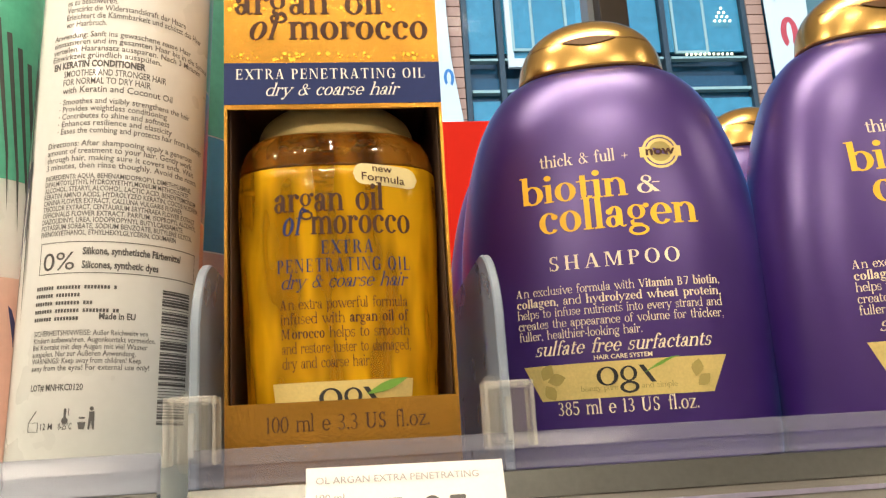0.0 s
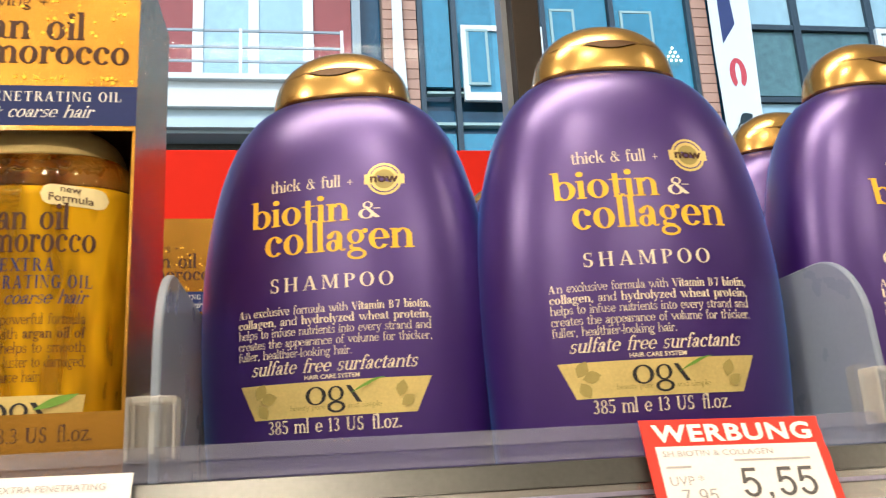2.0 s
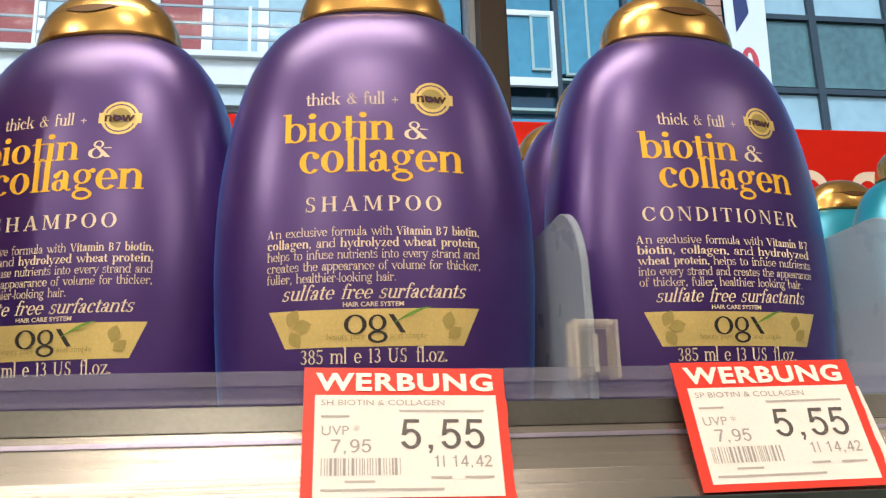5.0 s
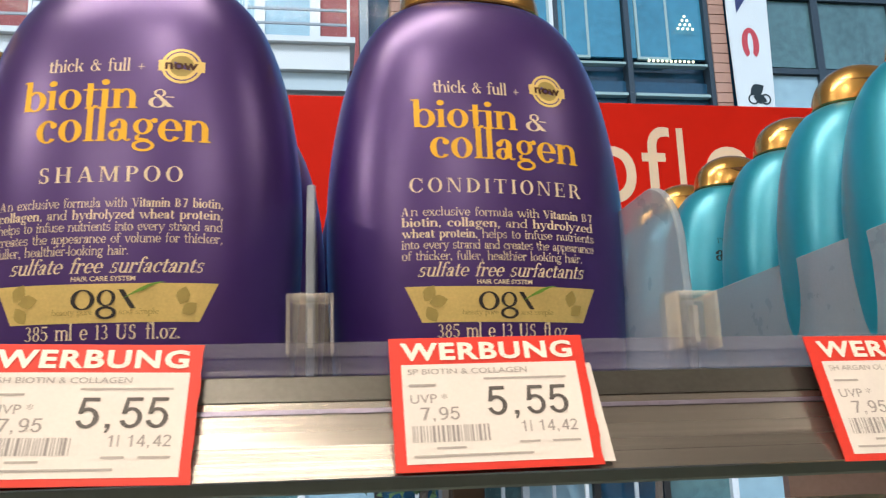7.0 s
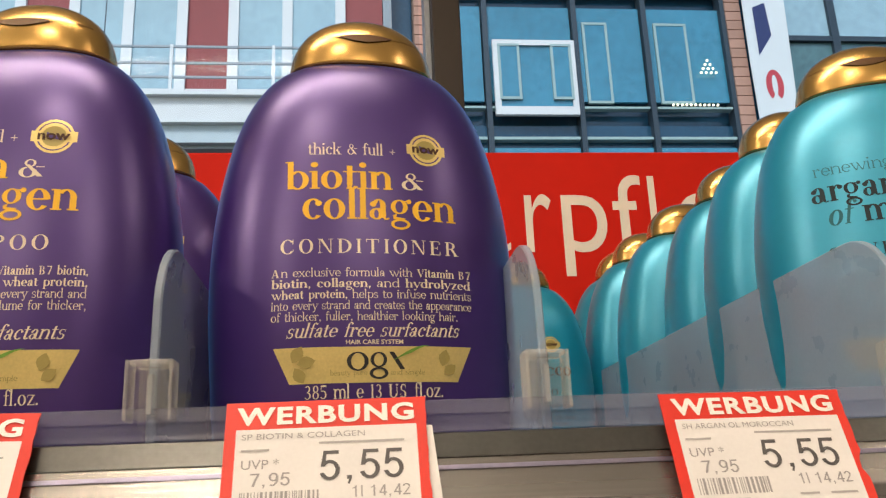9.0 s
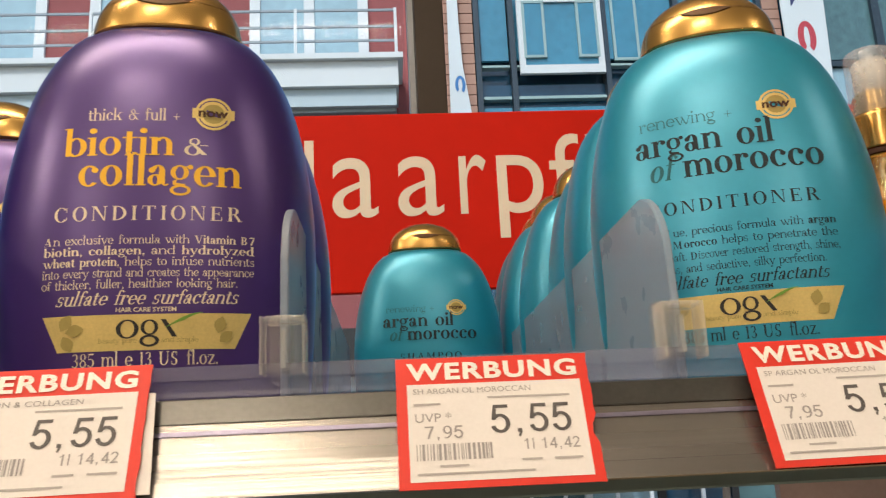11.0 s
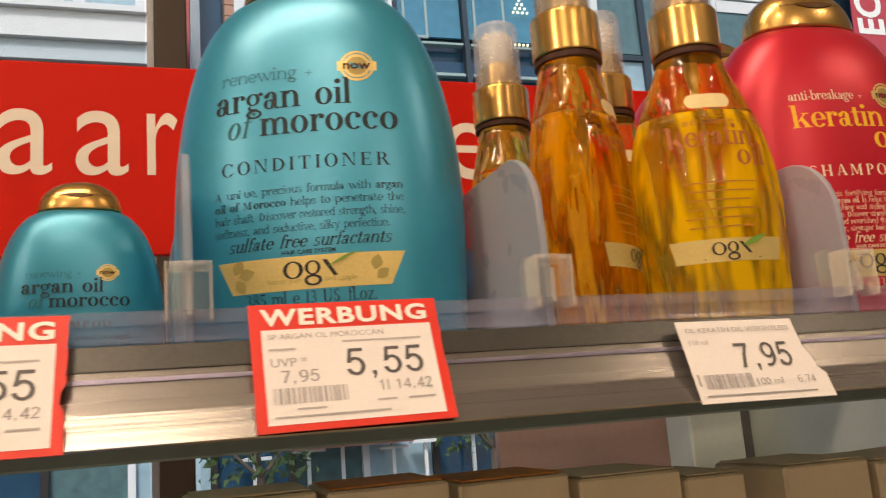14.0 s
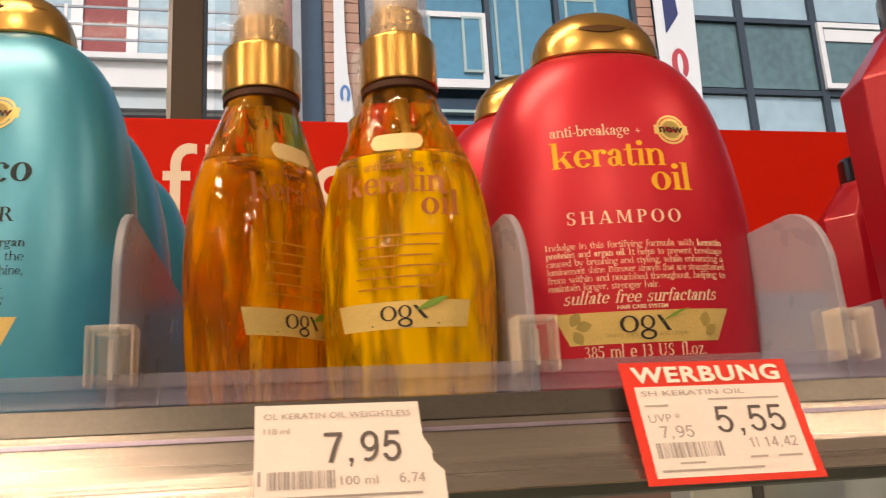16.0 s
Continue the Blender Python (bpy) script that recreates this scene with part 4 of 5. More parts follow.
rack = holder("shelf_rack", "grey-green steel shelf rack with uprights and lower boards", "rack")
for ux in (-1.03, 0.955):
    part("upright", rounded(boxes((ux, ux + 0.07, 0.83, 0.88, 0.0, 1.69)), 0.003), SHELF_METAL, rack, "grey-green steel upright")
    part("bracket", plate_x([(0.30, SHELF - 0.006), (0.845, SHELF - 0.006), (0.845, 1.315), (0.825, 1.322), (0.800, 1.352), (0.70, 1.368), (0.45, 1.398), (0.30, 1.425)], ux + 0.086, ux + 0.089), SHELF_METAL, rack, "grey-green steel bracket")
    part("bracket_hook", rounded(boxes((ux + 0.071, ux + 0.0855, 0.835, 0.870, 1.33, 1.42)), 0.002, 1), DARK_STEEL, rack, "dark slot of the upright")
for bz in (1.16, 0.86, 0.52, 0.14):
    part("lower_board", boxes((-1.2, 1.6, 0.22, 0.80, bz - 0.02, bz)), SHELF_METAL, rack)
part("back_rail", boxes((-1.2, 1.6, 0.806, 0.826, 1.20, 1.225)), DARK_STEEL, rack)
structure("panel_window_brown", boxes((0.83, 1.9, 1.10, 1.115, 0.4, 1.52)), BROWN_PANEL, "matt brown panel set behind the rack")

GAP = -0.0595
plain_sign = holder("sign_board", "plain red sign board beside a narrow gap", "sign")
part("board", rounded(boxes((-1.2, GAP, 0.600, 0.606, 1.5605, 1.7005)), 0.0008, 1), SIGN_RED, plain_sign, "signal red board")
part("hanger", boxes((-1.0, -0.97, 0.606, 0.828, 1.60, 1.63)), DARK_STEEL, plain_sign)
sign = holder("sign_board", "red sign board with cream letters hanging behind the bottles", "sign")
part("board", rounded(boxes((GAP + 0.004, 1.6, 0.600, 0.606, 1.5605, 1.7005)), 0.0008, 1), SIGN_RED, sign, "signal red board")
for ch, lx, lw in (("H", 0.2380, 0.0410), ("a", 0.2925, 0.0345), ("a", 0.3420, 0.0345), ("r", 0.3890, 0.0210), ("p", 0.4180, 0.0355), ("f", 0.4590, 0.0240), ("l", 0.4890, 0.0055), ("e", 0.5110, 0.0390), ("g", 0.5650, 0.0370), ("e", 0.6130, 0.0390)):
    tall = 1.06 if ch in "Hfl" else 1.20
    glyph = [[(x, 1.6185 + (z - 1.6185) * (tall if z > 1.6185 else 1.0)) for x, z in poly] for poly in line(ch, lx, 1.6185, lw, 0.0850, 0.0, fine=6)]
    part("letter", lay(glyph, lambda x, z: 0.5998), SIGN_LETTER, sign, "cream letter")
for bx in (0.98,):
    part("hanger", boxes((bx, bx + 0.03, 0.606, 0.828, 1.60, 1.63)), DARK_STEEL, sign)

# cartons on the board below
for k, (cx, cw, cz, mat) in enumerate(((0.405, 0.046, 1.414, CREAM_CARD), (0.455, 0.046, 1.413, CREAM_CARD), (0.505, 0.046, 1.411, CREAM_CARD), (0.555, 0.046, 1.408, CREAM_CARD),
                                       (0.603, 0.029, 1.404, CREAM_CARD), (0.652, 0.046, 1.404, CREAM_CARD), (0.702, 0.046, 1.402, CREAM_CARD))):
    carton = holder("carton", "cream carton standing on the lower shelf board", "carton", "cartons on the lower board", m=pose(cx, 0.30, 1.16, 0, 0, 0.6 * (k % 3 - 1)))
    part("body", rounded(boxes((0, cw, 0, 0.05, 0, cz - 1.16)), 0.001, 1), mat, carton)
    part("flap", boxes((0.002, cw - 0.002, 0.002, 0.048, cz - 1.1596, cz - 1.159)), ORANGE_CARD if k in (1, 2) else CREAM_CARD, carton, "folded top flap")


# ---- dividers ----
def divider(x, tilt=0.0):
    d = holder("shelf_divider", "frosted plastic shelf divider held by a clear clip", "divider", "shelf dividers", m=pose(x, 0, 0, 0, 0, tilt))
    outline = [(0.1975, SHELF + 0.001), (0.540, SHELF + 0.001), (0.540, 1.500), (0.525, 1.512), (0.240, 1.513)]
    for k in range(9):
        a = radians(90 + 78 * k / 8)
        outline.append((0.219 + 0.021 * math.cos(a), 1.4905 + 0.0225 * math.sin(a)))
    outline.append((0.1975, 1.480))
    part("fin", rounded(plate_x(outline, -0.0011, 0.0011), 0.0004, 1), FROST, d, "frosted rounded fin")
    clip = part("clip", rounded(boxes((-0.0046, 0.0046, 0.1932, 0.2005, 1.4648, 1.4772)), 0.0012), CLEAR, d, "clear plastic clip")
    # added paler strips paint the bright edges of the clip
    for side in (-1, 1):
        wall = (0.0048, 0.0056) if side > 0 else (-0.0056, -0.0048)
        part("clip_lit_side", rounded(boxes((*wall, 0.1926, 0.2005, 1.4644, 1.4790)), 0.0003, 1), LIT_EDGE, clip, "clear side strip, paler to stand in for the lit edge of the clip")
    part("clip_lit_top", rounded(boxes((-0.0047, 0.0047, 0.1930, 0.2005, 1.4774, 1.4790)), 0.0004, 1), LIT_EDGE, clip, "clear top strip, paler to stand in for the lit edge of the clip")
    part("clip_shoulder", rounded(boxes((-0.0046, 0.0015, 0.2012, 0.2085, 1.4625, 1.4810)), 0.0020), CLEAR, clip)
    part("clip_core", boxes((-0.0006, 0.0006, 0.1945, 0.1990, 1.4660, 1.4755)), COVER, clip, "milky core of the clip")
    return d


for dx in (-0.049, 0.0205, 0.208, 0.305, 0.406, 0.502, 0.607, 0.700, 0.852):
    divider(dx)


# ---- price tags ----
TAG_TILT = -21.5


def tag_base(x, z, turn=0.0):
    return pose(x, 0.1932 - (1.4672 - z) * 0.394, z, TAG_TILT, turn, 0)


def barcode(x0, x1, z0, z1, seed):
    rnd = random.Random(seed)
    out, x = [], x0
    while x < x1:
        w = (x1 - x0) * rnd.choice((0.012, 0.012, 0.024, 0.036))
        out.append(rect(x, z0, min(x + w, x1), z1))
        x += w + (x1 - x0) * rnd.choice((0.012, 0.02, 0.03))
    return out


def promo_tag(x, z, name_line, turn=0.0, seed=1):
    W, L = 0.0475, 0.0330
    tag = holder("price_tag", "red-bordered white paper price tag on the aluminium rail", "price tag", "promotion price tags", m=tag_base(x, z, turn))
    rnd = random.Random(seed)
    edge = [(W, -L * (1 - k / 14) + 0.0) for k in range(15)]
    edge = [(a - (0.0 if k in (0, 14) else rnd.random() * 0.0004 + (0.0011 if seed == 3 and k in (5, 6) else 0)), b) for k, (a, b) in enumerate(edge)]
    card = part("card", prism([(0, 0), (0, -L)] + edge, 0.0, 0.0004), RED_PAPER, tag, "red paper border")
    part("paper", lay([rect(W * 0.055, -L * 0.95, W * 0.945, -L * 0.215)], flat), PAPER, tag, "white paper field")
    if seed == 2:
        part("backing_slip", prism([(W * 0.8, -L * 0.20), (W * 0.8, -L * 0.96), (W + 0.0028, -L * 0.97), (W + 0.0012, -L * 0.22)], 0.0008, 0.0011), PAPER, tag, "white slip behind the tag")
    up = lambda x, z: -0.0001
    part("heading", lay(line("WERBUNG", W * 0.055, -L * 0.178, W * 0.88, L * 0.185, 0.035, spacing=1.12), up), WHITE_PRINT, tag, "white heading")
    part("price", lay(figures("5,55", W * 0.464, -L * 0.615, W * 0.405, L * 0.215), up), BLACK_PRINT, tag, "large black price")
    small = (line(name_line, W * 0.085, -L * 0.295, W * 0.60, L * 0.062) + line("UVP *", W * 0.09, -L * 0.515, W * 0.18, L * 0.098)
             + figures("7,95", W * 0.135, -L * 0.640, W * 0.188, L * 0.094) + figures("1l 14,42", W * 0.620, -L * 0.745, W * 0.275, L * 0.080))
    part("small_print", lay(small, up), GREY_PRINT, tag, "small dark print")
    bars = barcode(W * 0.09, W * 0.46, -L * 0.80, -L * 0.68, seed)
    bars += [rect(W * a, -L * b, W * c, -L * (b - 0.016)) for a, b, c in ((0.46, 0.345, 0.88), (0.20, 0.850, 0.34), (0.60, 0.825, 0.70), (0.76, 0.825, 0.90), (0.09, 0.905, 0.66), (0.085, 0.385, 0.22))]
    part("barcode", lay(bars[:-6], up), GREY_PRINT, tag, "barcode")["kind"] = "stuff"
    part("fine_print", lay(bars[-6:], up), PALE_PRINT, tag, "faint unreadable lines")["kind"] = "stuff"
    return tag


def plain_tag(x, z, volume, turn=0.0, torn=False, seed=1):
    W, L = 0.0420, 0.0245
    tag = holder("price_tag", "plain white paper price tag with a torn edge" if torn else "plain white paper price tag on the rail", "price tag", "plain price tags", m=tag_base(x, z, turn))
    right = [(W + 0.0015, -L), (W + 0.0014, -L * 0.72), (W - 0.001, -L * 0.62), (W - 0.0012, -L * 0.5), (W - 0.003, -L * 0.36), (W - 0.0034, 0)] if torn else [(W, -L), (W, 0)]
    part("paper", prism([(0, 0), (0, -L)] + right, 0.0, 0.0004), PAPER, tag, "white paper")
    up = lambda x, z: -0.0001
    part("price", lay(figures("7,95", W * 0.375, -L * 0.60, W * 0.425, L * 0.30), up), BLACK_PRINT, tag, "large black price")
    small = [rect(W * 0.05, -L * 0.93, W * 0.9, -L * 0.91), rect(W * 0.02, -L * 0.80, W * 0.035, -L * 0.66)] + line("OL ARGAN EXTRA PENETRATING" if not torn else "OL KERATIN OIL WEIGHTLESS", W * 0.05, -L * 0.15, W * 0.82, L * 0.085)
    part("small_print", lay(small + line(volume, W * 0.05, -L * 0.30, W * 0.14, L * 0.085) + line("100 ml", W * 0.46, -L * 0.82, W * 0.2, L * 0.12)
                            + figures("6,74", W * 0.78, -L * 0.82, W * 0.14, L * 0.09), up), GREY_PRINT, tag, "small dark print")
    part("barcode", lay(barcode(W * 0.07, W * 0.44, -L * 0.84, -L * 0.67, seed), up), GREY_PRINT, tag, "barcode")["kind"] = "stuff"
    return tag


plain_tag(-0.0245, 1.4625, "100 ml", 0.6, seed=5)
promo_tag(0.1365, 1.4680, "SH BIOTIN & COLLAGEN", 1.2, 1)
promo_tag(0.2265, 1.4678, "SP BIOTIN & COLLAGEN", -0.4, 2)
promo_tag(0.3325, 1.4668, "SH ARGAN OL MOROCCAN", 0.2, 3)
promo_tag(0.4195, 1.4675, "SP ARGAN OL MOROCCAN", -0.5, 4)
plain_tag(0.5355, 1.4582, "118 ml", 0.6, True, 6)
promo_tag(0.6278, 1.4655, "SH KERATIN OIL", 0.4, 7)


# ---- oval shampoo bottles ----
OVAL = [(0.0, 0.0424, 0.0195), (0.003, 0.0440, 0.0215), (0.012, 0.0455, 0.0235), (0.026, 0.0467, 0.0250), (0.042, 0.0477, 0.0258), (0.056, 0.0482, 0.0260), (0.073, 0.0478, 0.0258),
        (0.088, 0.0462, 0.0252), (0.103, 0.0433, 0.0241), (0.1155, 0.0394, 0.0224), (0.1250, 0.0345, 0.0198), (0.1317, 0.0287, 0.0168), (0.1343, 0.0242, 0.0146)]
OVAL_E = 2.35


def oval_front(x, z):
    w, d = ease(OVAL, z)
    return -d * max(0.0, 1 - abs(x / w) ** OVAL_E) ** (1 / OVAL_E)


def label_prints(kind):
    """Prints of one design: heading, product word, paragraph, extra words; x and z in the bottle's own frame."""
    h, sub, para = [], [], []
    if kind in ("purple_shampoo", "purple_conditioner"):
        sub += serif_print("thick & full +", -0.0192, 0.0993, 0.0266, 0.0026, 0.20)
        head = fat_word("biotin", -0.0258, 0.0880, 0.0320, 0.0058)
        head2 = fat_word("collagen", -0.0208, 0.0784, 0.0465, 0.0063)
        sub += fat_word("&", 0.0090, 0.0882, 0.0068, 0.0040)
    elif kind == "rose":
        sub += serif_print("anti-breakage +", -0.0245, 0.0993, 0.0305, 0.0026, 0.20)
        head = fat_word("keratin", -0.0250, 0.0880, 0.0385, 0.0060)
        head2 = fat_word("oil", 0.0075, 0.0793, 0.0140, 0.0062)
    else:
        head = fat_word("argan oil", -0.0290, 0.0890, 0.0440, 0.0058)
        head2 = fat_word("morocco", -0.0143, 0.0800, 0.0435, 0.0058)
        sub += serif_print("renewing +", -0.0270, 0.0990, 0.0300, 0.0031, 0.13)
        sub += fat_word("of", -0.0250, 0.0800, 0.0095, 0.0055, 0.0, 0.25)
    if "conditioner" in kind:
        head, head2, sub = ([[(x, z - 0.0010) for x, z in poly] for poly in group] for group in (head, head2, sub))
    word = "CONDITIONER" if "conditioner" in kind else "SHAMPOO"
    shift = (0.0030, 0.0014) if kind == "rose" else (0.0, 0.0)
    product = capital_word(word, -0.0188 - shift[0], 0.0668 + shift[1], 0.0378, 0.0031) if word == "SHAMPOO" else capital_word(word, -0.0270, 0.0668, 0.0530, 0.0031)
    rows = {"purple_shampoo": ("An exclusive formula with |Vitamin B7 biotin,|", "|collagen,| and |hydrolyzed wheat protein,|", "helps to infuse nutrients into every strand and",
                               "creates the appearance of volume for thicker,", "fuller, healthier-looking hair."),
            "purple_conditioner": ("An exclusive formula with |Vitamin B7|", "|biotin, collagen,| and |hydrolyzed|", "|wheat protein,| helps to infuse nutrients", "into every strand and creates the appearance", "of thicker, fuller, healthier looking hair."),
            "rose": ("Indulge in this fortifying formula with |keratin|", "|proteins| and |argan oil.| It helps to prevent breakage", "caused by brushing and styling, while enhancing a",
                     "luminescent shine. Discover strands that are strengthened", "from within and nourished throughout, helping to", "maintain longer, stronger hair."),
            }.get(kind, ("A unique, precious formula with |argan|", "|oil of Morocco| helps to penetrate the", "hair shaft. Discover restored strength, shine,", "softness, and seductive, silky perfection."))
    step = 0.0162 / len(rows)
    for i, words in enumerate(rows):
        share = 0.60 if i == len(rows) - 1 and kind in ("purple_shampoo", "rose") else 0.92 if i == len(rows) - 1 else 1.0
        para += serif_print(words, -0.0295, 0.0605 - step * (i + 0.6) + 0.0012, 0.0590 * share, min(0.0018, step * 0.53))
    para += serif_print("sulfate free surfactants", -0.0252, 0.0420, 0.0505, 0.0027, 0.20, shear=0.32)
    para += line("HAIR CARE SYSTEM", -0.0085, 0.0399, 0.0165, 0.0018, 0.02)
    para += serif_print("385 ml e 13 US fl.oz.", -0.0200, 0.0247, 0.0395, 0.0027, 0.18)
    return head + head2, sub, product, para


def oval_bottle(kind, body_mat, m, label, category, group):
    b = holder("shampoo_bottle" if "conditioner" not in kind else "conditioner_bottle", label, category, group, m=m)
    body = part("body", loft(OVAL, OVAL_E, 64, 56), body_mat, b, smooth=True)
    # cap: low oval dome with a dark parting line and a thumb slot
    dome = [(0.1351, 0.0243, 0.0150), (0.1385, 0.0239, 0.0150), (0.1425, 0.0229, 0.0146), (0.1470, 0.0206, 0.0133), (0.1510, 0.0168, 0.0110), (0.1540, 0.0116, 0.0079), (0.1557, 0.0060, 0.0042), (0.1562, 0.0012, 0.0010)]
    part("neck_ring", loft([(0.1337, 0.0236, 0.0141), (0.1353, 0.0236, 0.0141)], 2.2, 48, 1), GOLD_DARK, b, "dark parting line")
    cap = part("cap", loft(dome, 2.2, 56, 24), GOLD, b, "glossy gold flip cap", smooth=True)

    def dome_front(x, z):
        w, d = ease(dome, z)
        return -d * max(0.0, 1 - abs(x / w) ** 2.2) ** (1 / 2.2)
    slot = [[(-0.0092 + 0.0184 * i / 10, 0.1449 + 0.0008 * math.sin(math.pi * i / 10)) for i in range(11)][j] for j in range(11)]
    low = [(x, z - 0.0030 * math.sin(math.pi * i / 10) - 0.0001) for i, (x, z) in enumerate(slot)]
    part("thumb_slot", lay_sheet([[low[i], low[i + 1], slot[i + 1], slot[i]] for i in range(10)], lambda x, z: dome_front(x, z) - 0.0003), GOLD_DARK, cap, "dark thumb slot")
    seam = [[(x, 0.1448), (x + 0.001, 0.1448), (x + 0.001, 0.1450), (x, 0.1450)] for x in [-0.0195 + 0.001 * i for i in range(39)]]
    part("cap_seam", lay(seam, dome_front, 0.00025), GOLD_DARK, cap, "thin seam of the lid")
    dark = kind.startswith("teal")
    head, sub, product, para = label_prints(kind)
    part("heading", lay(head, oval_front), SLATE_PRINT if dark else GOLD_PRINT, b, "dark heading" if dark else "gold foil heading")
    part("subheading", lay(sub, oval_front), MUTED_TEAL_PRINT if dark else CREAM_PRINT, b, "muted print" if dark else "cream print")
    part("product_word", lay(product, oval_front), SLATE_PRINT if dark else CREAM_PRINT, b)
    part("description", lay(para, oval_front), SLATE_PRINT if dark else CREAM_PRINT, b, "small printed lines")
    band = part("logo_band", lay_sheet(spread_quad((-0.0242, 0.0290), (0.0242, 0.0290), (0.0288, 0.0392), (-0.0288, 0.0392), 44), oval_front), GOLD_BAND, b, "pale gold trapezoid band")
    above = lambda x, z: oval_front(x, z) - 0.00012
    logo = arc(-0.0052, 0.0350, 0.0031, 0.0027, 0.0012, 0.0004) + arc(0.0008, 0.0354, 0.0024, 0.0022, 0.0010, 0.0004) + arc(0.0008, 0.0316, 0.0027, 0.0017, 0.0010, 0.0006)
    logo += [[(0.0038, 0.0376), (0.0052, 0.0376), (0.0084, 0.0326), (0.0070, 0.0326)]]
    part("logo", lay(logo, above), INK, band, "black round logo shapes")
    sweep = [[(0.0048 + 0.011 * t, 0.0350 + 0.0045 * math.sin(1.7 * t)), (0.0048 + 0.011 * s, 0.0350 + 0.0045 * math.sin(1.7 * s)),
              (0.0048 + 0.011 * s, 0.0350 + 0.0045 * math.sin(1.7 * s) - 0.0011 * (1 - abs(2 * s - 1))), (0.0048 + 0.011 * t, 0.0350 + 0.0045 * math.sin(1.7 * t) - 0.0011 * (1 - abs(2 * t - 1)))]
             for t, s in [(i / 8, (i + 1) / 8) for i in range(8)]]
    part("logo_leaf", lay(sweep, lambda x, z: oval_front(x, z) - 0.0003), LEAF_PRINT, band, "green leaf stroke")
    part("leaf_pattern", lay([leaf(-0.0235, 0.0350, 0.0052, 60), leaf(-0.0222, 0.0345, 0.0052, 10), leaf(-0.0228, 0.0335, 0.0050, -60), leaf(0.0195, 0.0335, 0.0050, 75), leaf(0.0200, 0.0310, 0.0046, 40)]
                             + serif_print("beauty pure", -0.0130, 0.0311, 0.0105, 0.0010) + serif_print("and simple", 0.0042, 0.0311, 0.0100, 0.0010), above), OLIVE_PRINT, band, "faint leaf pattern")
    seal = part("seal", lay(arc(0.0172, 0.1012, 0.0055, 0.0055, 0.0008, 0.0008) + arc(0.0172, 0.1012, 0.0043, 0.0043, 0.0010, 0.0010)
                            + [rect(0.0110, 0.0995, 0.0234, 0.1029)], oval_front), GOLD_BAND, b, "round gold seal")
    part("seal_centre", lay([disc(0.0172, 0.1012, 0.0036)], lambda x, z: oval_front(x, z) + 0.00008), OLIVE_PRINT, seal, "olive seal centre")
    part("seal_word", lay(line("now", 0.0128, 0.1001, 0.0088, 0.0042, 0.03), above), DARK_PRINT, seal, "dark word on the seal")
    return b


LOOKS = {"purple_shampoo": (PURPLE, "purple oval shampoo bottle with gold cap, standing on the shelf", "shampoo bottle", "purple bottles"),
         "purple_conditioner": (PURPLE, "purple oval conditioner bottle with gold cap, standing on the shelf", "conditioner bottle", "purple bottles"),
         "teal_shampoo": (TEAL, "small teal oval shampoo bottle with gold cap, standing far back", "shampoo bottle", "teal bottles"),
         "teal_conditioner": (TEAL, "teal oval conditioner bottle with gold cap, in a straight row", "conditioner bottle", "teal bottles"),
         "rose": (ROSE, "rose-red oval shampoo bottle with gold cap, standing on the shelf", "shampoo bottle", "rose-red bottles")}
PLACES = {"purple_shampoo": ((0.0692, 0.2665, -14), (0.1568, 0.2440, -5), (0.1640, 0.3450, 3), (0.072, 0.330, -6), (0.160, 0.405, 2)),
          "purple_conditioner": ((0.2603, 0.2515, 6), (0.2610, 0.3120, 3), (0.2570, 0.3680, 0)),
          "teal_shampoo": ((0.3550, 0.4900, 0),),
          "teal_conditioner": ((0.4500, 0.2605, -19), (0.4520, 0.3210, 6), (0.4570, 0.3850, 8), (0.4520, 0.4470, 5), (0.4480, 0.5050, 8), (0.4480, 0.5450, 6)),
          "rose": ((0.6580, 0.2590, -6), (0.6480, 0.3110, -12))}
for kind, spots in PLACES.items():
    mat, label, cat, grp = LOOKS[kind]
    first = None
    for bx, by, turn in spots:
        lean = -2.5 if turn == -19 else 0.0     # one bottle tips back a little against the next
        at = pose(bx, by + lean * 0.0006, SHELF - lean * 0.0003, lean, 0, turn)
        if first is None:
            first = oval_bottle(kind, mat, at, label, cat, grp)
            if kind == "teal_shampoo":          # the small travel size, with its print set lower
                first.scale = (0.92, 0.90, 0.86)
                for o in first.children:
                    if o.name.split(".")[0] not in ("body", "cap", "neck_ring"):
                        o.location = (0, -0.0011, -0.010)
        else:
            copy_thing(first, at)


# ---- oil spray bottles ----
SPRAY = [(0.0, 0.0205, 0.0120), (0.003, 0.0225, 0.0140), (0.020, 0.0245, 0.0155), (0.045, 0.0260, 0.0165), (0.062, 0.0256, 0.0163), (0.078, 0.0228, 0.0150), (0.092, 0.0175, 0.0128), (0.102, 0.0130, 0.0112), (0.1065, 0.0112, 0.0108)]


def spray_front(x, z):
    w, d = ease(SPRAY, z)
    return -d * max(0.0, 1 - abs(x / w) ** 2.0) ** 0.5


